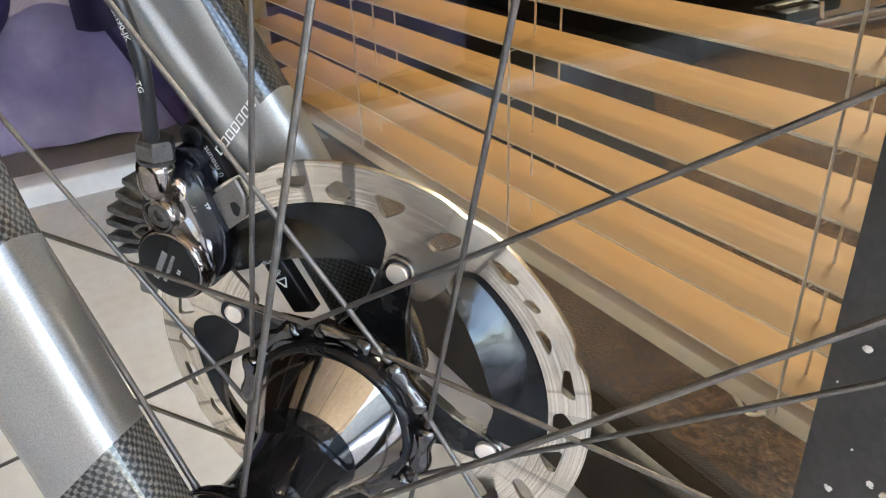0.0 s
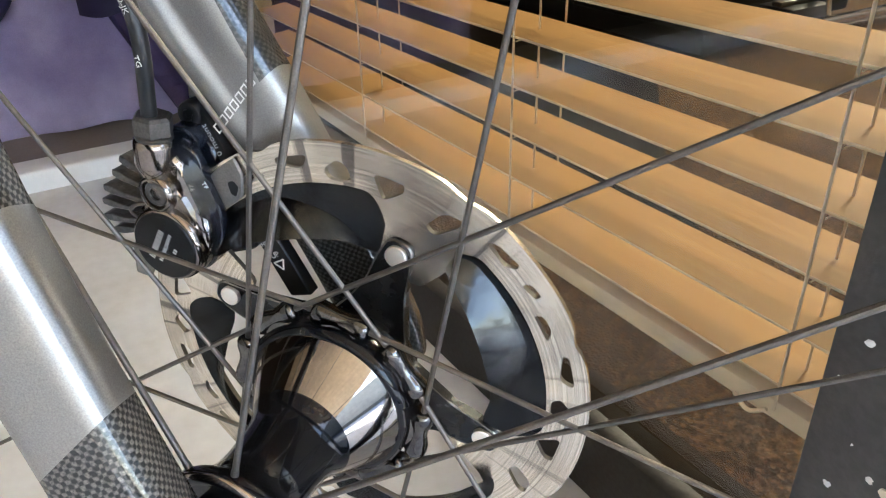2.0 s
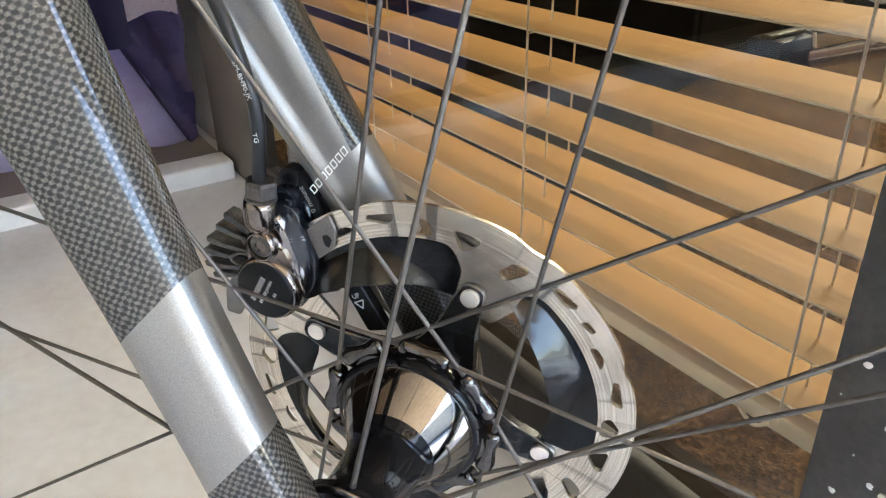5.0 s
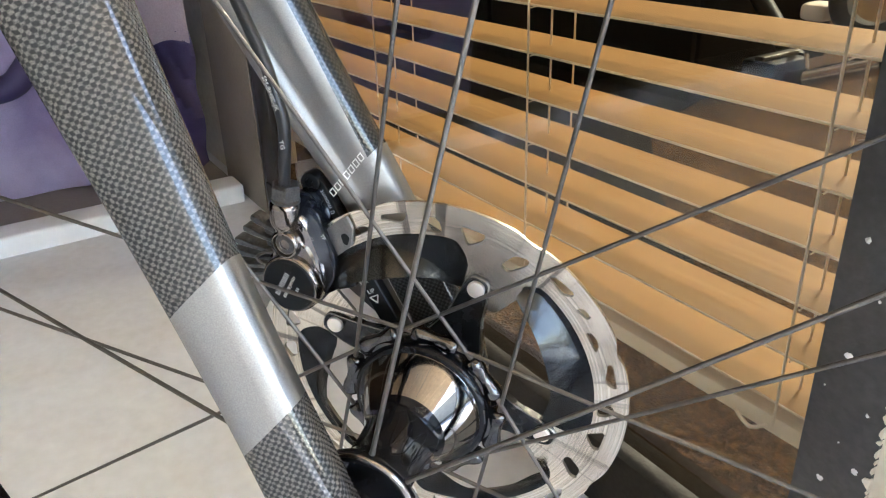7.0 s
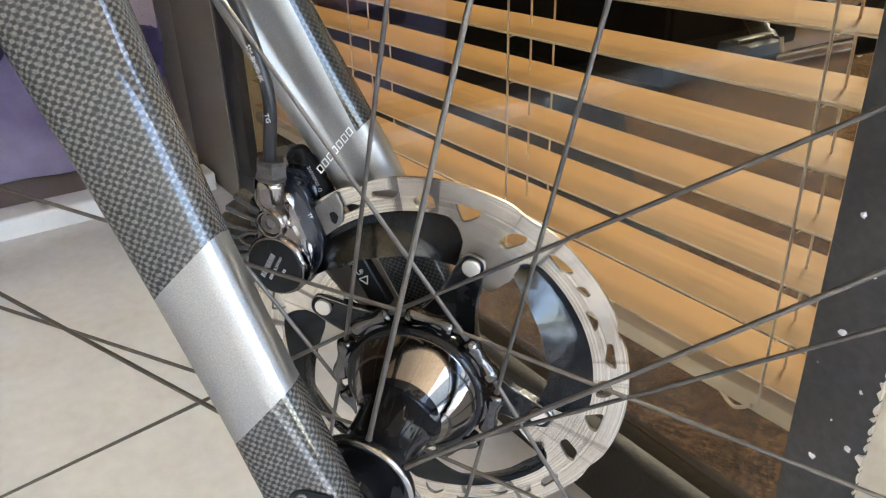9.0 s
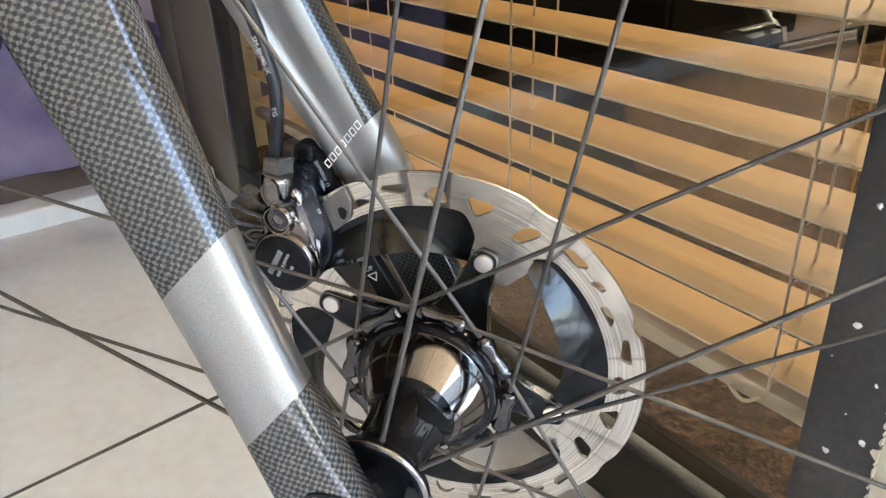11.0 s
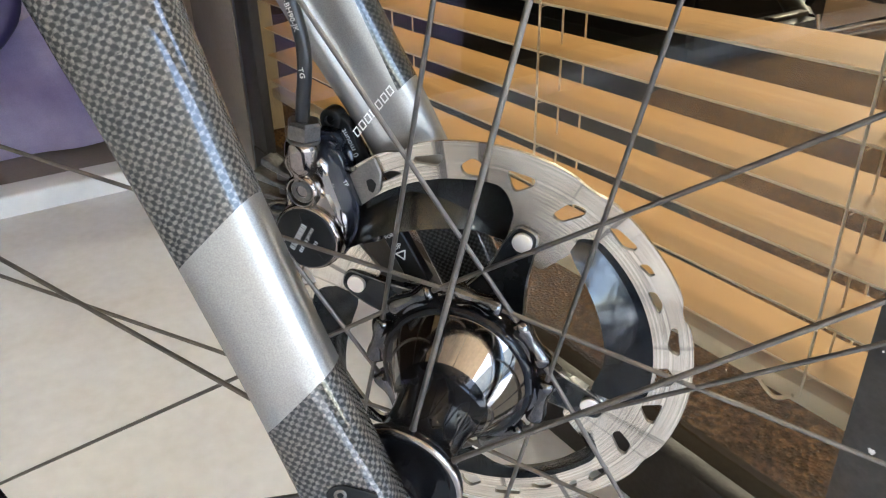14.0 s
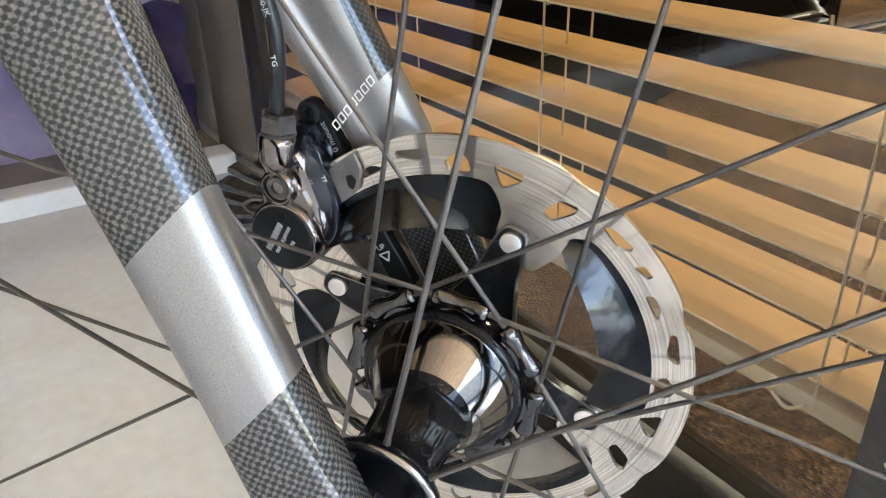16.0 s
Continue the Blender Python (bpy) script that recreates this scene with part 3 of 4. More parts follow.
# ---------------------------------------------------------------- blind
def build_blind():
    blind = thing("window_blind", "wooden venetian blind with open orange-brown slats", "blind")
    depth, thick, tilt, x0, x1 = 0.050, 0.0023, radians(7), -1.0, 0.05
    bm = box(x0, x1, 0, depth, -thick / 2, thick / 2, 0.0007, 1)
    bmesh.ops.rotate(bm, cent=(0, 0, 0), matrix=Matrix.Rotation(tilt, 3, "X"), verts=bm.verts)
    me = finish("slat", bm, SLAT)
    me.materials.append(DAYLIT_EDGE)
    # front faces take the paler wood, with daylight put into its colour
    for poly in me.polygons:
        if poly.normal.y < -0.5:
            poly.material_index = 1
    for i in range(42):
        ob = new("slat", me)
        ob.parent = blind
        ob.location = (random.uniform(-0.001, 0.001), BLIND_Y + random.uniform(-0.0008, 0.0008), 0.168 + 0.0427 * i)
    part("bottom_rail", box(x0, x1, BLIND_Y - 0.001, BLIND_Y + 0.052, 0.141, 0.157, 0.003), RAIL, blind, "pale wooden bottom rail")
    for x in (-0.63, -0.325, -0.026):
        for y, r in ((BLIND_Y - 0.0022, 0.0011), (BLIND_Y + 0.025, 0.0010), (BLIND_Y + 0.0535, 0.0010)):
            part("ladder_cord", tube([(x, y, 0.15), (x + 0.001, y, 0.6), (x, y, 1.9)], r, 6), CORD, blind)
        rung = rod((0.003, -0.002, -0.0022), (0.003, 0.054, 0.0042), 0.0006, 5)
        mesh = finish("ladder_rung", rung, CORD)
        for i in range(42):
            ob = new("ladder_rung", mesh)
            ob.parent = blind
            ob.location = (x, BLIND_Y, 0.168 + 0.0427 * i)
    part("cord_clip", tube([(-0.030, BLIND_Y - 0.004, 0.149), (-0.042, BLIND_Y - 0.006, 0.141), (-0.056, BLIND_Y - 0.004, 0.146)], 0.0016, 6), RAIL, blind, "pale plastic cord clip")


build_blind()


# ---------------------------------------------------------------- purple cloth behind the kerb
def build_cloth():
    bm = bmesh.new()
    nx, nz = 60, 24
    grid = []
    for i in range(nx + 1):
        y = -0.36 + 0.58 * i / nx
        row = []
        for j in range(nz + 1):
            z = 0.028 + 1.5 * j / nz
            fold = 0.018 * math.sin(y * 17 + 0.6 * math.sin(z * 5)) + 0.010 * math.sin(y * 41 + z * 6) + 0.008 * math.sin(z * 13 + y * 5)
            row.append(bm.verts.new((-1.30 + fold, y, z + 0.006 * math.sin(y * 23))))
        grid.append(row)
    for i in range(nx):
        for j in range(nz):
            bm.faces.new((grid[i][j], grid[i + 1][j], grid[i + 1][j + 1], grid[i][j + 1]))
    bmesh.ops.solidify(bm, geom=bm.faces[:], thickness=0.003)
    drape = bmesh.new()
    rows = []
    for i in range(49):
        column = []
        for j in range(61):
            z = 0.03 + 1.45 * j / 60
            left = max(-0.35, 0.230 - 0.468 * z)
            y = left + (0.242 - left) * i / 48
            column.append(drape.verts.new((-1.272 + 0.016 * math.sin((y + 0.75 * z) * 62) * min(1.0, i / 4) + 0.005 * math.sin(y * 90 + z * 20), y, z)))
        rows.append(column)
    for a, b in zip(rows, rows[1:]):
        for z in range(60):
            drape.faces.new((a[z], b[z], b[z + 1], a[z + 1]))
    bmesh.ops.solidify(drape, geom=drape.faces[:], thickness=0.003)
    single("dark_drape", drape, DRAPE, "dark purple hanging drape beside the corner post", "drape")
    roll = tube([(-1.268, -0.22, 0.235), (-1.262, -0.095, 0.233), (-1.258, -0.05, 0.258), (-1.258, -0.022, 0.31), (-1.262, -0.02, 0.42), (-1.266, -0.06, 0.6)], 0.022, 14)
    single("rolled_cloth", roll, PURPLE_DARK, "dark purple rolled cloth hung over the purple one", "cloth")
    for name, material, y0, y1, z0, x, label in (
        ("draped_cloth", PINK_GREY, -0.015, 0.236, 0.272, -1.254, "pinkish grey cloth folded over the purple one"),
        ("hanging_strap", PURPLE_DARK, 0.078, 0.146, 0.235, -1.246, "dark purple strap hanging over the cloths"),
    ):
        sheet, rows = bmesh.new(), []
        for i in range(25):
            y = y0 + (y1 - y0) * i / 24
            rows.append([sheet.verts.new((x + 0.004 * math.sin(y * 70 + 9 * z0) + 0.003 * math.sin(j * 0.9 + y * 30), y, z0 + 0.010 * math.sin(y * 40) * (j == 0) + 0.06 * j)) for j in range(16)])
        for a, b in zip(rows, rows[1:]):
            for j in range(15):
                sheet.faces.new((a[j], b[j], b[j + 1], a[j + 1]))
        bmesh.ops.solidify(sheet, geom=sheet.faces[:], thickness=0.003)
        single(name, sheet, material, label, "cloth")
    single("purple_cloth", bm, PURPLE, "hanging purple cloth with soft folds", "cloth")


build_cloth()


# ---------------------------------------------------------------- inside the shop
def build_inside():
    # flat dark sheet over the carpet, with a slanting front edge
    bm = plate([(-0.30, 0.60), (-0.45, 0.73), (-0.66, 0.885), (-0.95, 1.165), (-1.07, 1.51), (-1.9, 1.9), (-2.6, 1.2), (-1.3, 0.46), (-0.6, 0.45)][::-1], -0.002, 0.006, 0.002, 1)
    single("dark_panel", bm, DARK_PANEL, "flat dark sheet on the brown carpet", "mat")
    # black block added to keep lamp light off the left-hand slats
    cabinet = thing("shade_cabinet", "tall black cabinet added in the shop to shade the left slats", "cabinet")
    part("cabinet_body", box(-2.68, -1.0, 1.37, 1.9, 0.06, 1.5, 0.01), DARK_PANEL, cabinet)
    part("cabinet_base", box(-2.64, -1.04, 1.40, 1.86, 0.006, 0.06), CAP_BLACK, cabinet)
    part("cabinet_top", box(-2.70, -0.98, 1.35, 1.92, 1.5, 1.53, 0.006), CAP_BLACK, cabinet)
    for x0, x1 in ((-2.67, -1.85), (-1.83, -1.01)):
        door = part("cabinet_door", box(x0, x1, 1.352, 1.369, 0.07, 1.49, 0.003), DARK_PANEL, cabinet)
        knob_x = x1 - 0.04 if x0 < -2 else x0 + 0.04
        part("handle", rod((knob_x, 1.340, 0.75), (knob_x, 1.340, 0.87), 0.006, 12), NUT, door, "steel bar handle")
    bike = thing("display_bicycle", "bicycle behind the blind with a bright metal tube", "bicycle")
    part("bright_tube", rod((-0.388, 0.85, 0.264), (-0.285, 0.85, 0.301), 0.0135, 24), BRIGHT, bike, "polished metal tube")
    part("collar", rod((-0.412, 0.85, 0.256), (-0.387, 0.85, 0.2645), 0.0145, 20), CAP_BLACK, bike, "black end collar")
    part("stay", rod((-0.400, 0.86, 0.295), (-0.392, 0.855, 0.272), 0.0035, 12), BRIGHT, bike)
    part("stay", rod((-0.365, 0.87, 0.35), (-0.30, 0.86, 0.318), 0.004, 12), BRIGHT, bike)
    part("pedal", box(-0.475, -0.418, 0.82, 0.90, 0.254, 0.284, 0.006), CAP_BLACK, bike, "black pedal with grey strap")
    part("strap", box(-0.452, -0.436, 0.818, 0.9, 0.2835, 0.2905, 0.002), NUT, bike)
    b2 = lathe([(-0.016, 0.030), (-0.02, 0.048), (0.0, 0.056), (0.02, 0.048), (0.016, 0.030)], 40, closed=True)
    bmesh.ops.transform(b2, matrix=Matrix.Translation((-0.330, 0.88, 0.372)) @ Matrix.Rotation(radians(20), 4, "Z") @ Matrix.Rotation(radians(90), 4, "X"), verts=b2.verts)
    part("chainring_guard", b2, TYRE, bike, "black round guard")
    part("frame_tube", rod((-0.44, 0.90, 0.272), (-1.08, 1.40, 0.50), 0.016, 16), CAP_BLACK, bike)
    part("frame_tube", rod((-0.285, 0.85, 0.302), (0.1, 0.84, 0.44), 0.012, 16), CAP_BLACK, bike)
    # plain box in place of an unidentified white object; its bracket is added
    part("white_box", box(-0.424, -0.384, 0.86, 0.90, 0.338, 0.362, 0.008), SPECK, bike, "small plain white box for an unidentified object")
    part("box_bracket", rod((-0.404, 0.88, 0.35), (-0.44, 0.90, 0.30), 0.006, 10), CAP_BLACK, bike)


build_inside()


# ---------------------------------------------------------------- brake rotor
RIVET_AT, HOLES = -22.0, (
    (8.3, ((4.1, 73.1), (-4.2, 73.0), (-4.3, 70.2), (0.5, 65.2))),
    (-7.7, ((3.8, 63.8), (1.1, 71.3), (-3.5, 72.7), (-3.9, 69.9), (0.1, 62.7))),
    (-22.8, ((4.5, 72.2), (2.5, 74.6), (-4.2, 75.4), (-4.8, 73.8), (-2.6, 71.1))),
    (-33.8, ((2.5, 71.6), (1.7, 74.8), (-2.0, 75.3), (-2.0, 73.1))),
    (-43.6, ((3.9, 69.9), (3.2, 72.6), (-1.1, 73.3), (-4.4, 70.6))),
    (-56.8, ((5.0, 73.7), (4.5, 75.7), (-4.4, 75.8), (-2.1, 71.1))),
    (-69.0, ((2.9, 68.0), (4.3, 71.4), (0.4, 74.9), (-2.2, 73.2), (-3.5, 68.0))),
)


def dent(a, at, width):
    d = (a - at + 45) % 90 - 45
    return math.exp(-(d / width) ** 2)


def build_rotor():
    rotor = thing("brake_rotor", "steel brake disc with cut-outs and black cooling fins", "brake disc", m=AXLE)
    bm = bmesh.new()
    loops = []
    outer = []
    for i in range(360):
        a = i
        rel = a - RIVET_AT
        outer.append(polar(80.1 - 1.7 * dent(rel, -49, 3.0) - 1.3 * dent(rel, -9, 4.0) - 0.4 * dent(rel, -28, 12), a))
    loops.append(outer)
    inner = []
    for i in range(240):
        a = i * 1.5
        d = (a - RIVET_AT + 3.5 + 45) % 90 - 45
        web = 1 / (1 + math.exp((abs(d) - 12.5) / 0.9))
        inner.append(polar(61.5 - 18.0 * web, a))
    loops.append(inner)
    for q in range(4):
        for at, shape in HOLES:
            pts = [polar(r, RIVET_AT + 90 * q + at + da) for da, r in shape]
            loops.append(rounded(pts, 2.4, 4))
    edges = []
    for loop in loops:
        vs = [bm.verts.new((x, y, -0.9)) for x, y in loop]
        edges += [bm.edges.new((vs[i], vs[(i + 1) % len(vs)])) for i in range(len(vs))]
    bmesh.ops.triangle_fill(bm, edges=edges, use_beauty=True, normal=(0, 0, 1))
    out = bmesh.ops.extrude_face_region(bm, geom=bm.faces[:])
    for v in out["geom"]:
        if isinstance(v, bmesh.types.BMVert):
            v.co.z = 0.9
    ring = part("braking_ring", scaled(bm), STEEL, rotor, "worn polished steel ring with angular slots", angle=30)
    ring.data.materials.append(SLOT_SHADE)
    # slot walls take a darker steel, their shade put into the colour
    for poly in ring.data.polygons:
        if abs(poly.normal.z) < 0.5 and poly.center.to_2d().length < 0.0765:
            poly.material_index = 1
    for q in range(4):
        at = RIVET_AT + 90 * q
        x, y = polar(49.6, at)
        bm = lathe([(-2.2, 3.5), (2.2, 3.6), (2.65, 3.55), (2.85, 3.35), (2.88, 3.1)], 28)
        bmesh.ops.translate(bm, vec=(x, y, 0), verts=bm.verts)
        part("rivet", scaled(bm), RIVET, rotor, "flat bright steel rivet head")
        # spider arm
        pts = [polar(55.4, at + 4.4), polar(55.4, at - 4.4), polar(47, at - 7.4), polar(37, at - 12), polar(29, at - 22), polar(22, at - 44), polar(22, at + 40), polar(29, at + 19), polar(37, at + 10.5), polar(47, at + 7.4)]
        bm = plate(rounded(pts, 3.4, 4), -1.6, 2.2, 0.5, 1)
        bmesh.ops.recalc_face_normals(bm, faces=bm.faces)
        top = max(bm.faces, key=lambda fc: fc.calc_area() if fc.normal.z > 0.9 else 0)
        bmesh.ops.inset_region(bm, faces=[top], thickness=2.4, depth=0)
        floor_face = max(bm.faces, key=lambda fc: fc.calc_area() if fc.normal.z > 0.9 else 0)
        bmesh.ops.translate(bm, vec=(0, 0, -1.1), verts=floor_face.verts)
        arm = part("spider_arm", scaled(bm), ARM_BLACK, rotor, "black alloy spider arm")
        arm.data.materials.append(ARM_EDGE)
        for poly in arm.data.polygons:
            if poly.center.z > 0.0019:
                poly.material_index = 1
        # cooling fin, bowed towards the near side
        bm = bmesh.new()
        steps = (1.0, 0.9, 0.78, 0.64, 0.5, 0.36, 0.22, 0.1, 0.03, 0.0)
        na, nr, grid = 48, len(steps) + 2, []
        for i in range(na + 1):
            s = i / na
            a = at + 6.8 + 68.0 * s
            head = max(0.0, 1 - s / 0.12) ** 2
            tail = max(0.0, 1 - (1 - s) / 0.10) ** 2
            r_in = 45.5 + 12.0 * s ** 0.8 + 2.0 * head + 1.5 * tail
            r_out = 66.6 - 9.0 * head - 4.5 * tail
            up = min(1.0, max(0.0, (s - 0.06) / 0.50))
            up = up * up * (3 - 2 * up)
            lift = 9.0 * up * (1 - 0.55 * max(0.0, (s - 0.62) / 0.38) ** 1.5)
            crease = r_in + (r_out - r_in) * (0.06 + 0.74 * min(1.0, max(0.0, (s - 0.06) / 0.46)))
            row = []
            for q in steps:
                row.append(bm.verts.new((*polar(crease + (r_in - crease) * q, a), 1.3 + lift * (0.8 * q + 0.2 * math.sin(math.pi / 2 * q)))))
            for q in (0.06, 0.55, 1.0):
                row.append(bm.verts.new((*polar(crease + (r_out - crease) * q, a), 1.3)))
            grid.append(row)
        for i in range(na):
            for j in range(nr):
                bm.faces.new((grid[i][j], grid[i + 1][j], grid[i + 1][j + 1], grid[i][j + 1]))
        bmesh.ops.solidify(bm, geom=bm.faces[:], thickness=0.9)
        fin = part("cooling_fin", scaled(bm), FIN_BLACK, rotor, "glossy black curved cooling fin", angle=30)
        fin.data.materials.append(FIN_GLOSS)
        for poly in fin.data.polygons:
            if poly.center.z > 0.0024:
                poly.material_index = 1
    bm = lathe([(-3, 22), (3.0, 22.5), (4.0, 21.5), (4.0, 18), (9, 17.5), (9, 12)], 48)
    part("lockring", scaled(bm), ARM_BLACK, rotor, "black splined lockring")


build_rotor()


# ---------------------------------------------------------------- front wheel
def build_wheel():
    wheel = thing("front_wheel", "bicycle front wheel with dark chrome hub and steel spokes", "bicycle wheel", m=AXLE)
    hub = part("hub_shell", scaled(lathe([(20.5, 24), (22.5, 26.2), (23.3, 25.9), (40.4, 14.9), (41.4, 14.3)], 128)), HUB_CHROME, wheel, "dark chrome bell of the hub", angle=25)
    part("hub_flange", scaled(lathe([(10.0, 18), (10.0, 23), (11.5, 26.5), (13.0, 28.1), (15.5, 28.9), (18.5, 28.9), (20.6, 28.5), (22.2, 27.6), (22.9, 26.5), (22.6, 20)], 128)), HUB_BLACK, hub, "gloss black flange", angle=60)
    # black begins up the neck, in place of dark reflections in the chrome
    part("hub_barrel", scaled(lathe([(37.2, 16.0), (37.6, 16.8), (38.4, 16.4), (40, 15.45), (42.5, 14.4), (46, 13.6), (52, 13.1), (58, 13.0), (63, 13.4), (67, 14.8), (69.8, 17.2), (71.4, 18.8), (72.4, 19.3), (74.4, 19.4), (75.4, 18.9), (76.0, 17.6), (75.6, 15.8), (73.4, 15.2), (73.2, 11.0), (76, 10.2), (84, 9.8), (84, 6)], 96)), HUB_BLACK, hub, "gloss black near flange and barrel, its neck blackened for reflections", angle=60)
    for deg in (-32, 3, 170, 205):
        slot = plate(rounded([polar(26.9, deg - 7), polar(28.3, deg - 7), polar(28.3, deg + 7), polar(26.9, deg + 7)], 0.6, 3), 19.0, 22.25, 0.0)
        part("flange_slot", scaled(slot), HOOK, hub, "bright slot in the flange")
    part("flange_rim", scaled(lathe([(74.3, 18.6), (74.6, 19.6), (75.2, 19.8), (75.8, 19.3), (76.1, 18.4)], 96, closed=True)), HUB_CHROME, hub, "worn bright flange edge", angle=60)
    for k in range(8):
        a = 32.2 + 45 * k
        er = Vector((*polar(1, a), 0))
        et = Vector((-er.y, er.x, 0))
        # two bulged sockets joined by a waist, on a web that rises from the flange
        bm = lathe([(-9.6, 1.2), (-9.5, 2.6), (-8.8, 3.4), (-7.2, 3.8), (-5.0, 3.6), (-2.4, 2.9), (0, 2.7), (2.4, 2.9), (5.0, 3.6), (7.2, 3.8), (8.8, 3.4), (9.5, 2.6), (9.6, 1.2)], 32)
        turn = Matrix.Translation(er * 31.2 + Vector((0, 0, 17.6))) @ et.to_track_quat("Z", "Y").to_matrix().to_4x4()
        bmesh.ops.transform(bm, matrix=turn, verts=bm.verts)
        web = plate(rounded([polar(r, a + d) for r, d in ((25.0, -17), (29.5, -13), (31.5, -5), (31.5, 5), (29.5, 13), (25.0, 17))], 2.0, 4), 14.6, 20.2, 1.8, 4)
        merged(bm, web)
        part("spoke_hook", scaled(bm), HOOK, hub, "polished straight-pull spoke holder", angle=60)
    n = 0
    for k in range(8):
        a = 32.2 + 45 * k
        er, et = Vector((*polar(1, a), 0)), Vector((*polar(1, a + 90), 0))
        for sgn in (-1, 1):
            start = er * 31.3 + et * (3.0 * sgn) + Vector((0, 0, 17.8))
            far = er * 31.3 + et * (282.0 * sgn) + Vector((0, 0, 35.4))
            bm = rod(start, far, 0.84, 10)
            rod(start, start + (far - start) * 0.035, 1.15, 10, bm, 0.95)
            part("spoke", scaled(bm), SPOKE, wheel)
        near = er * 15.5 + Vector((0, 0, 73.0))
        far = er * 283.7 + Vector((0, 0, 35.4))
        bm = rod(near, far, 0.87, 10)
        rod(near, near + (far - near) * 0.02, 1.25, 10, bm, 1.0)
        part("spoke", scaled(bm), SPOKE, wheel)
    part("rim", scaled(lathe([(22.5, 311), (21.5, 300), (28, 284), (34, 281), (40, 284), (46.5, 300), (45.5, 311), (34, 306)], 128, closed=True)), HUB_BLACK, wheel, "black rim")
    part("tyre", scaled(lathe([(23.5, 311), (19.8, 321), (23, 331), (34, 335), (45, 331), (48.2, 321), (44.5, 311), (34, 308)], 128, closed=True)), TYRE, wheel, "black tyre")


build_wheel()


# ---------------------------------------------------------------- fork
def leg_loft(stations, n=56, power=2.9, twist=0.0, hollow=0.0):
    """stations: (along, across, axle-wise, half width, half thickness) in millimetres; the leg runs back from the axle by 19 degrees."""
    bm = bmesh.new()
    uv = bm.loops.layers.uv.new("UVMap")
    e, p = Vector((-0.3256, 0.9455, 0)), Vector((0.9455, 0.3256, 0))
    rings = []
    for s, c, z, hw, ht in stations:
        ring = []
        for i in range(n):
            t = 2 * math.pi * i / n
            x = hw * math.copysign(abs(math.cos(t)) ** (2 / power), math.cos(t))
            y = ht * math.copysign(abs(math.sin(t)) ** (2 / power), math.sin(t))
            if y > 0:
                y *= 1 - hollow * min(1.0, max(0.0, (s - 55) / 60)) * math.exp(-((x / hw + 0.22) / 0.30) ** 2)
            x, y = x * math.cos(twist) - y * math.sin(twist), x * math.sin(twist) + y * math.cos(twist)
            ring.append(bm.verts.new((e * s + p * (c + x) + Vector((0, 0, z + y))) * MM))
        rings.append(ring)
    girth = []
    total = 0.0
    mid = rings[len(rings) // 2]
    for i in range(n + 1):
        girth.append(total)
        total += (mid[i % n].co - mid[(i + 1) % n].co).length / MM
    for r, (a, b) in enumerate(zip(rings, rings[1:])):
        for i in range(n):
            f = bm.faces.new((a[i], a[(i + 1) % n], b[(i + 1) % n], b[i]))
            for loop, (u, v) in zip(f.loops, ((girth[i], stations[r][0]), (girth[i + 1], stations[r][0]), (girth[i + 1], stations[r + 1][0]), (girth[i], stations[r + 1][0]))):
                loop[uv].uv = (u, v)
    bm.faces.new(rings[0])
    bm.faces.new(rings[-1])
    return bm


def eased(rows, steps=6):
    """Denser stations between the given ones, on a smooth curve."""
    out = []
    for i in range(len(rows) - 1):
        p0, p1, p2, p3 = (np.array(rows[max(0, min(len(rows) - 1, i + d))], float) for d in (-1, 0, 1, 2))
        for k in range(steps):
            t = k / steps
            out.append(tuple(0.5 * (2 * p1 + (p2 - p0) * t + (2 * p0 - 5 * p1 + 4 * p2 - p3) * t * t + (3 * p1 - p0 - 3 * p2 + p3) * t ** 3)))
    out.append(tuple(rows[-1]))
    return out


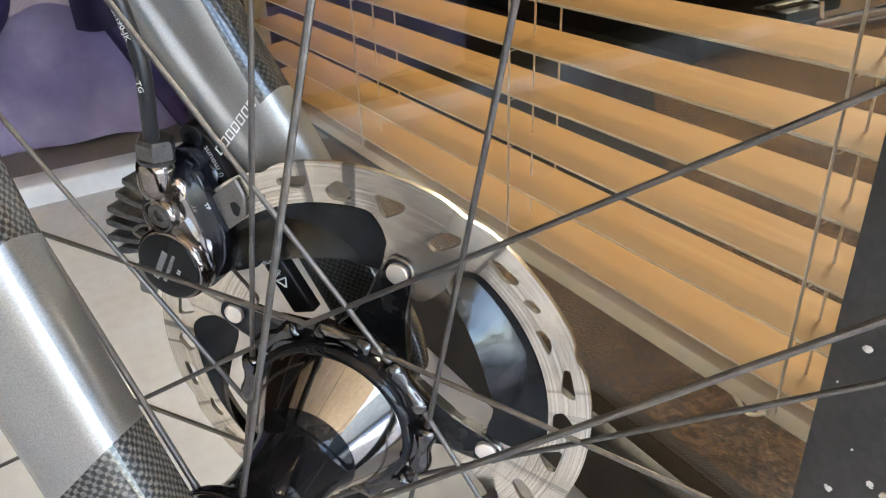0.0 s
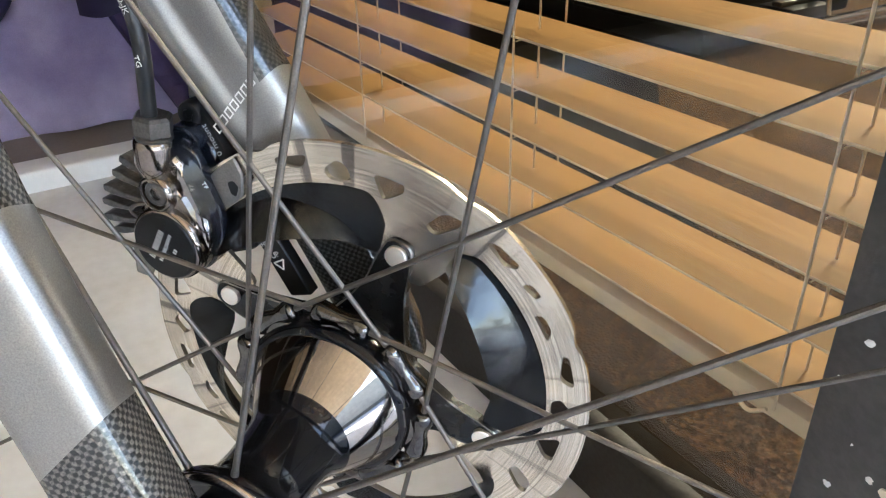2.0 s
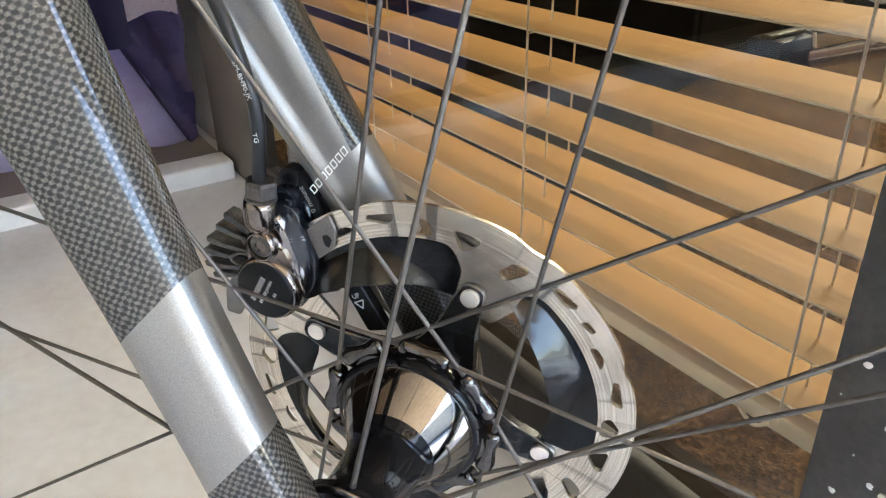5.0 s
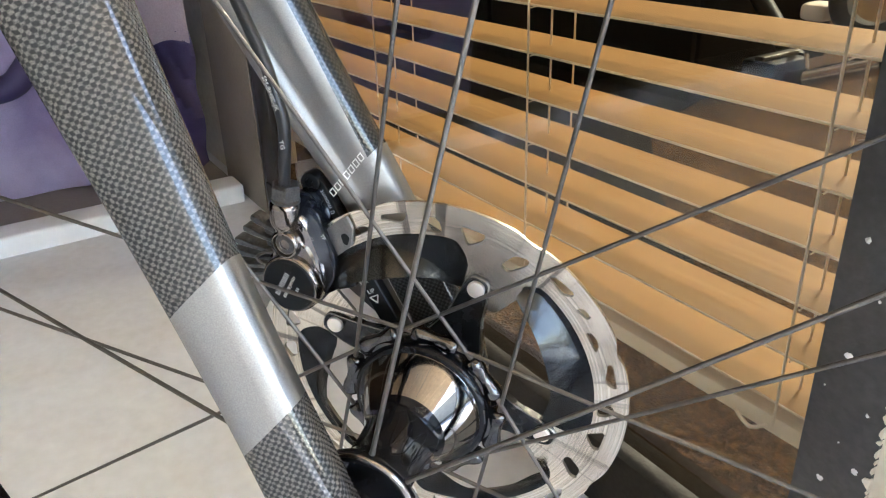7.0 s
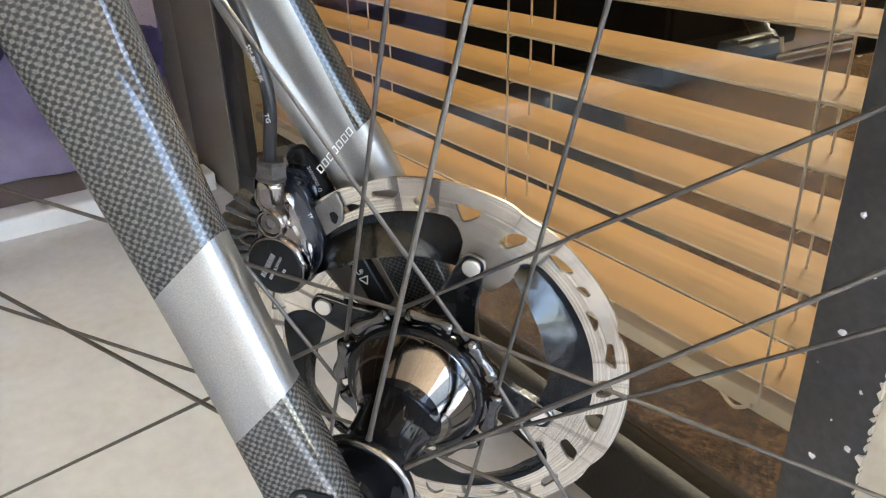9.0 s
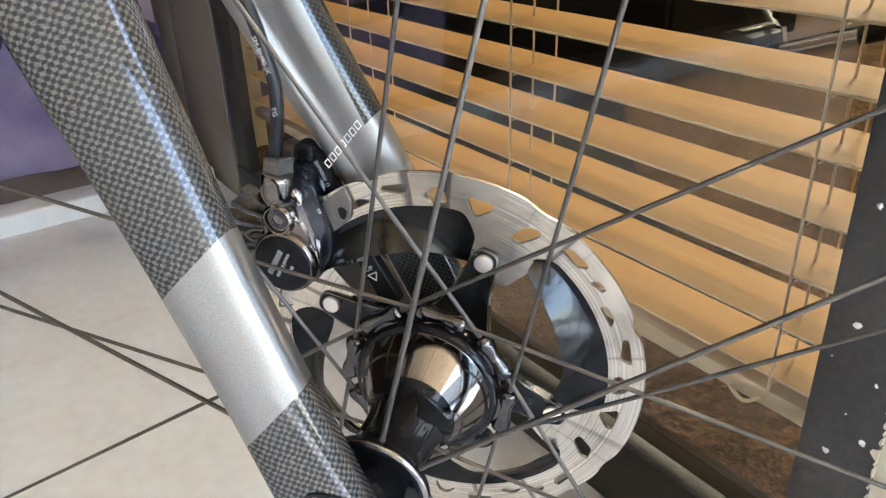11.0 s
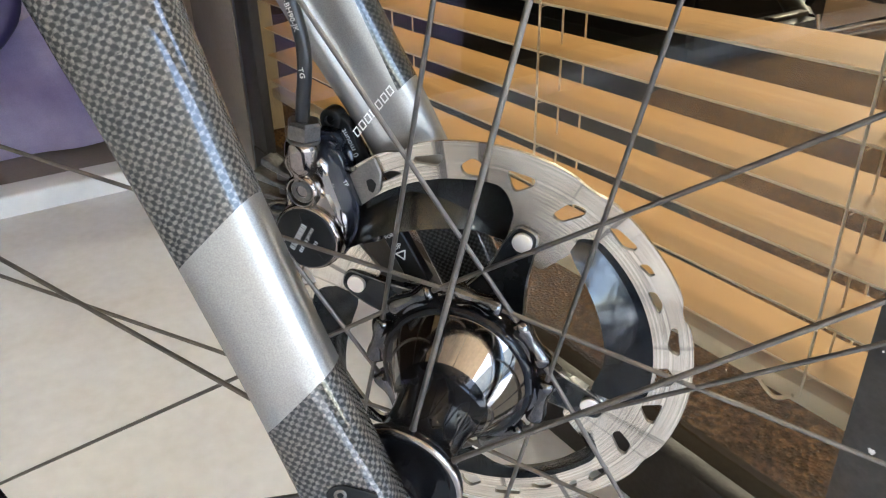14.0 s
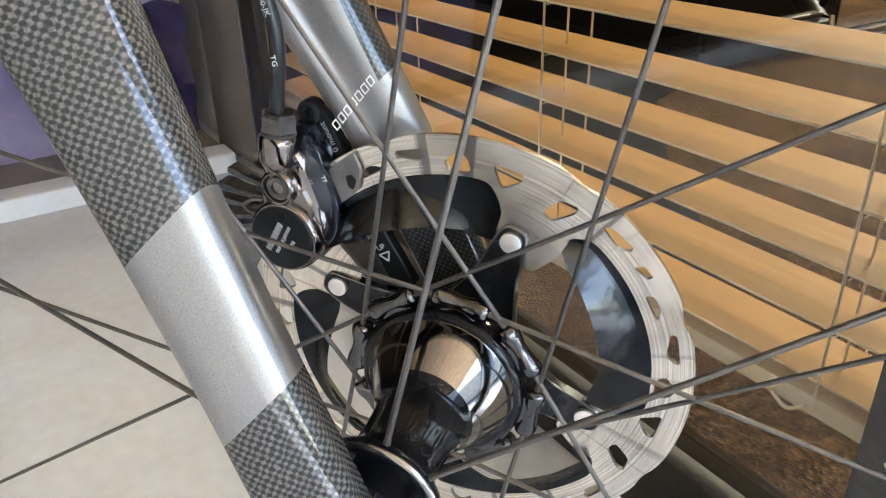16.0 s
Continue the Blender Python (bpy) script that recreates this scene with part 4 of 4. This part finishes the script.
def build_fork():
    fork = thing("bicycle_fork", "carbon bicycle fork with silver painted bands", "bicycle fork", m=AXLE)
    near = part("fork_leg", leg_loft(eased([(-14, 0, 94.2, 8.88, 6.92), (-5, -0.6, 93.8, 12.34, 9.68), (15, -2.5, 92, 12.34, 10.07), (50, -5.6, 89.4, 11.94, 9.77), (75, -7.9, 87.5, 12.24, 9.87), (100, -9.9, 85.7, 12.83, 10.36), (130, -12.1, 83.5, 14.12, 11.45), (150, -13.6, 82, 15.21, 12.34), (220, -18, 76, 18.76, 14.81), (330, -22, 66, 23.69, 16.79)]), n=96, power=3.8, twist=radians(-28)), NEAR_LEG, fork, "glossy carbon weave leg with a silver band", angle=60)
    far = part("fork_leg", leg_loft(eased([(-14, 1, -24, 10, 7), (0, 0, -24, 13, 8), (25, -1.6, -23, 13, 9), (50, -3.6, -21.5, 13, 9.6), (88, -7.0, -18.5, 13.7, 10.4), (121, -11.6, -15.5, 14.8, 11.4), (150, -15, -13, 15.6, 12), (220, -20, -6, 18, 13.5), (330, -24, 4, 23, 16)]), n=96, power=3.6, twist=radians(-20), hollow=0.20), FAR_LEG, fork, "silver painted leg with carbon front edge", angle=75)
    facing = Vector((0.36, 0.24, 0.9)).normalized()
    along = Vector((0.9455, 0.3256, 0)).cross(facing).cross(facing).normalized() * -1
    seat = Matrix.Translation(Vector((-5.0, 18.6, 101.0)) * MM) @ Matrix((along, facing.cross(along), facing)).transposed().to_4x4()
    bm = plate(rounded([(-3.6, 1.6), (-1.4, 2.9), (1.8, 2.4), (9.6, -3.2), (7.6, -6.4), (-1.5, -3.4), (-3.7, -1.2)], 1.6, 5), -0.4, 0.45, 0.2, 2)
    scaled(bm)
    bmesh.ops.transform(bm, matrix=seat, verts=bm.verts)
    cover = part("axle_cover", bm, CAP_BLACK, near, "black cover plate with a small screw")
    bm = scaled(lathe([(0.3, 1.7), (0.65, 1.65), (0.8, 1.3), (0.8, 0.9), (0.4, 0.85), (0.4, 0.2)], 32))
    bmesh.ops.transform(bm, matrix=seat, verts=bm.verts)
    part("cover_screw", bm, NUT, cover, "small dark steel screw")
    part("fork_crown", scaled(plate(rounded([(-152, 285), (-96, 300), (-108, 357), (-162, 340)], 18, 5), -8, 78, 8, 3)), CARBON, fork)
    slope = Matrix(((1, 0, 0, 0), (0, 1, 0, 0), (-0.344, -0.0035, 1, -0.01935), (0, 0, 0, 1)))
    slant = slope @ Matrix.Translation((-0.0382, 0.0846, 0)) @ Matrix.Rotation(radians(51), 4, "Z")
    for i in range(7):
        at = -0.0098 + 0.0031 * i
        bars("leg_print", [(at, at + 0.0004), (at + 0.0019, at + 0.0023)], 0.0028, WHITE_INK, far, slant, 0.35)
        for side in (-1, 1):
            bars("leg_print", [(at, at + 0.0023)], 0.0004, WHITE_INK, far, slant @ Matrix.Translation((side * 0.00042, side * 0.0012, 0.00002)), 0.35)
    label = part("leg_label", scaled(plate(rounded([(-39.6, 37.6), (-31.8, 40.6), (-19.6, 17.8), (-28.4, 15.6)], 1, 2), -13.5, -8.2, 0.5, 1)), CAP_BLACK, far, "black label strip with white arrow")
    turned = Matrix.Translation((-0.0318, 0.0305, -0.00815)) @ Matrix.Rotation(radians(28), 4, "Z")
    letters("label_letters", "UP", 0.0030, WHITE_INK, label, turned @ Matrix.Translation((0.0, 0.0012, 0)))
    letters("label_letters", "FOR", 0.0022, WHITE_INK, label, turned @ Matrix.Translation((-0.0008, 0.0062, 0)))
    bm = bmesh.new()
    for p1, p2 in (((-2.2, -1.2), (2.2, -1.2)), ((2.2, -1.2), (0, -4.6)), ((0, -4.6), (-2.2, -1.2))):
        rod((*p1, 0), (*p2, 0), 0.3, 6, bm)
    scaled(bm)
    bmesh.ops.transform(bm, matrix=turned, verts=bm.verts)
    part("label_arrow", bm, WHITE_INK, label)
    bm = lathe([(-34, 6), (-34, 9), (-31, 10), (-31, 7), (98, 7), (98, 9.5), (104, 9.5), (105.5, 8), (105.5, 4), (102, 4)], 40)
    part("axle_end", scaled(lathe([(76, 7.2), (76.4, 8.8), (78, 9.1), (83, 8.9), (85.5, 8.2), (86.5, 7.2)], 48)), HUB_CHROME, fork, "shiny axle end inside the flange", angle=60)
    part("thru_axle", scaled(bm), HUB_BLACK, fork, "black through axle")


build_fork()


# ---------------------------------------------------------------- brake caliper
def build_caliper():
    cal = thing("brake_caliper", "polished hydraulic brake caliper with black piston cap", "brake caliper", m=AXLE)
    # dark inner half that straddles the ring, stepped at the top
    inner = rounded([(-72, 36), (-71, 50), (-66, 62), (-61, 70), (-56.4, 72.4), (-50.8, 75.4), (-46.2, 72.6), (-44.6, 65.4), (-42.6, 58.2), (-40.6, 52.8), (-41.2, 45), (-43.8, 38), (-49.5, 31), (-57.5, 27.6), (-66, 29)], 2.2, 3)
    inner_half = part("inner_body", scaled(plate(inner, 1.6, 5.2, 0.8, 3)), CALIPER_DARK, cal, "dark blue-black inner half")
    letters("body_letters", "TF", 0.0023, WHITE_INK, inner_half, Matrix.Translation((-0.0450, 0.0620, 0.00525)) @ Matrix.Rotation(radians(-62), 4, "Z"))
    ring = lathe([(5.1, 2.55), (5.26, 2.5), (5.3, 2.35), (5.26, 2.2), (5.1, 2.15)], 24, closed=True)
    bmesh.ops.translate(ring, vec=(-45.0, 62.0, 0), verts=ring.verts)
    part("body_ring", scaled(ring), CALIPER_DARK, inner_half)
    part("outer_body", scaled(plate(inner, -16, -2.2, 2.5, 2)), CALIPER_DARK, cal)
    part("caliper_bridge", scaled(plate(rounded([(-66, 66), (-59.8, 76), (-56.6, 79.6), (-50.2, 79.2), (-47.4, 75.2), (-48.6, 69.5), (-56, 66)], 1.6, 3), -9, 2.2, 1.0, 2)), CALIPER_DARK, cal, "dark stepped bridge over the disc")
    part("bridge_block", scaled(plate(rounded([(-54.6, 73.4), (-50.4, 77.4), (-47.4, 76.0), (-49.6, 71.6)], 0.8, 2), 2.4, 4.6, 0.7, 2)), CALIPER_DARK, cal)
    # polished outer half: the bright flank runs from a tip by the hose down past the cylinder
    flank = rounded([(-66.5, 40), (-67.5, 55), (-66, 64), (-60, 68.0), (-55.8, 68.6), (-52.6, 72.4), (-50.6, 70.6), (-48.4, 64.0), (-46.0, 56.0), (-43.6, 48.6), (-43.9, 42.0), (-47.2, 36.0), (-54, 31.5), (-62, 33)], 2.4, 5)
    part("caliper_body", scaled(plate(flank, 3.6, 9.6, 3.0, 6)), CALIPER, cal, "polished grey metal body", angle=40)
    shoulder = rounded([(-68.0, 46), (-67.6, 56), (-65.4, 63), (-61.6, 66.8), (-55.6, 66.4), (-51.6, 61.4), (-48.4, 54.6), (-46.0, 47), (-48, 40), (-60, 38)], 3.2, 6)
    part("shoulder", scaled(plate(shoulder, 5.0, 10.8, 2.8, 6)), CALIPER_BRONZE, cal, "bronze-tinted polished shoulder", angle=40)
    at = (-58.9, 41.9, 0)
    bm = lathe([(2, 13.4), (8.4, 13.5), (11.4, 13.2), (12.7, 12.6), (13.1, 12.0)], 72)
    bmesh.ops.translate(bm, vec=at, verts=bm.verts)
    part("cylinder", scaled(bm), CALIPER_BRONZE, cal, "polished cylinder rim")
    bm = lathe([(9, 11.9), (13.3, 11.9), (13.8, 11.5), (13.9, 11.0)], 72)
    bmesh.ops.translate(bm, vec=at, verts=bm.verts)
    cap = part("piston_cap", scaled(bm), CAP_BLACK, cal, "matt black round cap with grey print")
    for deg in (84, 204, 324):
        wedge = plate(rounded([polar(10.6, deg - 12), polar(10.9, deg), polar(10.6, deg + 12), polar(1.5, deg)], 0.5, 2), 13.7, 14.05, 0.1, 1)
        bmesh.ops.translate(wedge, vec=at, verts=wedge.verts)
        part("cap_rib", scaled(wedge), CAP_BLACK, cap)
    turn = Matrix.Translation((at[0] * MM, at[1] * MM, 0.01392)) @ Matrix.Rotation(radians(59), 4, "Z")
    row = []
    for i in range(7):
        row += [(-0.0068 + 0.0018 * i, -0.0064 + 0.0018 * i), (-0.0060 + 0.0018 * i, -0.0056 + 0.0018 * i)]
    bars("cap_print", row, 0.0022, GREY_INK, cap, turn @ Matrix.Translation((0.0, 0.0026, 0.00012)))
    letters("cap_letters", "JAPAN", 0.0019, GREY_INK, cap, turn @ Matrix.Translation((0.0034, -0.0007, 0.00016)))
    bars("cap_print", [(-0.0058, -0.0052), (-0.0048, -0.0042), (-0.0038, -0.0032), (-0.0026, -0.0020), (-0.0016, -0.0010), (-0.0006, 0.0)], 0.0013, GREY_INK, cap, turn @ Matrix.Translation((0, -0.0007, 0.00012)))
    bars("cap_print", [(0.0004, 0.0011), (0.0015, 0.0022)], 0.0013, GREY_INK, cap, turn @ Matrix.Translation((0, -0.0042, 0.00012)))
    # bleed bolt in its boss
    at = (-58.9, 60.0, 0)
    bm = lathe([(6, 6.9), (11.6, 6.5), (12.8, 6.0), (13.2, 5.5), (13.2, 5.0), (12.4, 4.7), (11.9, 4.5)], 56)
    bmesh.ops.translate(bm, vec=at, verts=bm.verts)
    part("boss", scaled(bm), CALIPER_BRONZE, cal, "round polished boss")
    bm = lathe([(10, 4.2), (12.0, 4.2), (12.5, 3.8), (12.6, 2.3), (11.0, 2.2), (11.0, 0.2)], 40)
    bmesh.ops.translate(bm, vec=at, verts=bm.verts)
    bolt = part("bolt", scaled(bm), NUT, cal, "dull socket bolt in the boss", angle=30)
    bm = lathe([(11.02, 2.1), (11.3, 2.05), (11.3, 0.2)], 6)
    bmesh.ops.translate(bm, vec=at, verts=bm.verts)
    part("socket", scaled(bm), CAP_BLACK, bolt, "dark hexagonal socket")
    # hose fitting, tapering into the body
    fit = Matrix.Translation((-60.6, 62.0, 8.2)) @ Euler((radians(-90), 0, radians(-9))).to_matrix().to_4x4()
    bm = lathe([(2.0, 4.4), (4.4, 5.2), (6.2, 6.2), (8.0, 6.5), (14.0, 6.5), (15.4, 6.2), (16.0, 5.6)], 48)
    bmesh.ops.transform(bm, matrix=fit, verts=bm.verts)
    part("hose_barrel", scaled(bm), CALIPER_BRONZE, cal, "polished hose barrel")
    bm = lathe([(15.6, 5.0), (15.8, 5.7), (16.8, 5.8), (17.3, 5.2)], 32)
    lathe([(17.1, 5.0), (17.7, 6.2), (22.6, 6.2), (23.6, 5.2), (23.6, 3.0)], 6, bm=bm)
    bmesh.ops.transform(bm, matrix=fit, verts=bm.verts)
    part("hose_nut", scaled(bm), NUT, cal, "dull hexagonal nut", angle=20)
    # cooling fins of the pads, fanned out behind
    for i, (tip, y, deg) in enumerate(((-80, 66.0, -24), (-85, 60.2, -16), (-90, 54.2, -10), (-92.6, 48.4, -3), (-93, 42.6, 3), (-90.4, 37.4, 12))):
        half = 1.3
        bm = plate(rounded([(-64 - tip, -half * 0.8), (3.5, -half * 1.3), (0.2, -half * 0.9), (0.0, half * 0.9), (3.0, half * 1.2), (9.0, half * 0.3), (-64 - tip, half * 0.8)], 0.7, 2), -3.5, 3.4 - 0.5 * (i % 2), 0.35, 1)
        bmesh.ops.transform(bm, matrix=Matrix.Translation((tip, y, 0)) @ Matrix.Rotation(radians(deg), 4, "Z"), verts=bm.verts)
        part("pad_fin", scaled(bm), PAD_FIN, cal, "grey alloy pad cooling fin")
    part("pad_fin", scaled(plate(rounded([(-66, 38), (-75, 39), (-76, 62), (-68, 70)], 1, 2), -3, 0.5, 0.4, 1)), PAD_FIN, cal, "dark back plate of the pad fins")
    part("pad_pin", scaled(tube([(-67, 50, 3.5), (-74.5, 50.6, 4.0), (-79, 47.8, 4.2), (-76, 45.4, 4.2), (-70, 46, 4.0), (-67, 44, 3.5)], 0.75, 8)), NUT, cal, "bright retaining clip")
    # pad carrier at the ring's edge
    carrier = part("pad_carrier", scaled(plate(rounded([(-45.4, 63.6), (-39.6, 68.3), (-34.6, 71.6), (-32.2, 66.0), (-33.6, 58.4), (-38.8, 54.2), (-41.4, 52.4)], 1.0, 2), 1.2, 2.6, 0.4, 1)), PAD_STEEL, cal, "dull steel pad carrier")
    # black plates on the surface give the gap's and the hole's shade as colour
    part("gap_shade", scaled(plate([(-45.8, 63.9), (-44.6, 64.4), (-40.4, 52.9), (-41.6, 52.2)], 2.2, 3.0)), CAP_BLACK, carrier, "black strip for the shaded gap beside the pad carrier")
    part("hole_shade", scaled(plate(rounded([(-38.2, 62.8), (-36.0, 63.8), (-34.2, 61.8), (-35.6, 58.2), (-37.4, 59.0)], 0.8, 3), 2.4, 2.75)), CAP_BLACK, carrier, "black patch for the shaded hole in the carrier")
    part("red_seal", scaled(plate(rounded([(-57.6, 78.2), (-54.2, 80.6), (-53.0, 79.0), (-56.2, 76.8)], 0.6, 2), -10.0, -6.5, 0.3, 1)), RED, cal, "small red plastic tab")
    # flat mount adapter
    mount = part("mount_plate", scaled(plate(rounded([(-53.8, 80.5), (-50.0, 84), (-46.4, 80.4), (-41.0, 66.4), (-46.0, 63.0), (-52.0, 75)], 1.2, 3), -9.0, -4.0, 0.7, 2)), CAP_BLACK, cal, "black mount adapter with grey lettering")
    letters("mount_letters", "0 mount", 0.0032, GREY_INK, mount, Matrix.Translation((-0.0465, 0.0735, -0.00392)) @ Matrix.Rotation(radians(115), 4, "Z"))
    bm = lathe([(-9, 4.4), (-4.2, 4.4), (-3.4, 4.0), (-3.0, 3.2), (-3.0, 2.0), (-4.5, 1.8)], 32)
    bmesh.ops.translate(bm, vec=(-53.4, 81.4, 0), verts=bm.verts)
    part("mount_bolt", scaled(bm), CAP_BLACK, cal)
    part("caliper_foot", scaled(plate(rounded([(-52, 41), (-37.8, 41.2), (-37.2, 35.0), (-48.5, 31.2)], 1.4, 3), -12, -4.5, 0.8, 2)), CALIPER_DARK, cal, "dark lower corner of the far half")
    part("pad_tab", scaled(plate(rounded([(-84, 38), (-91.0, 27), (-92.6, 15.5), (-86, 14.6), (-80.5, 24), (-74, 30)], 1.6, 3), -5.2, -4.0, 0.3, 1)), PAD_STEEL, cal, "grey pad tab below the fins")


build_caliper()


def build_hose():
    hose = thing("brake_hose", "black rubber brake hose with white print", "hose", m=AXLE)
    path = [(-57.6, 83.0, 9.0), (-55.6, 92, 10.0), (-53.0, 103, 11.2), (-52.4, 112, 11.5), (-54.0, 121, 11.5), (-58.8, 136, 10), (-71, 163, 7), (-84, 205, 5), (-104, 272, 10), (-116, 300, 20)]
    tube_part = part("hose_tube", scaled(tube(path, 2.45, 16)), RUBBER, hose)
    letters("hose_letters", "TG", 0.0027, WHITE_INK, tube_part, Matrix.Translation((-0.0529, 0.1030, 0.01372)) @ Matrix.Rotation(radians(-80), 4, "Z"))
    letters("hose_letters", "SM-BH90-JK", 0.0026, WHITE_INK, tube_part, Matrix.Translation((-0.0546, 0.1225, 0.01400)) @ Matrix.Rotation(radians(-73), 4, "Z"))


build_hose()
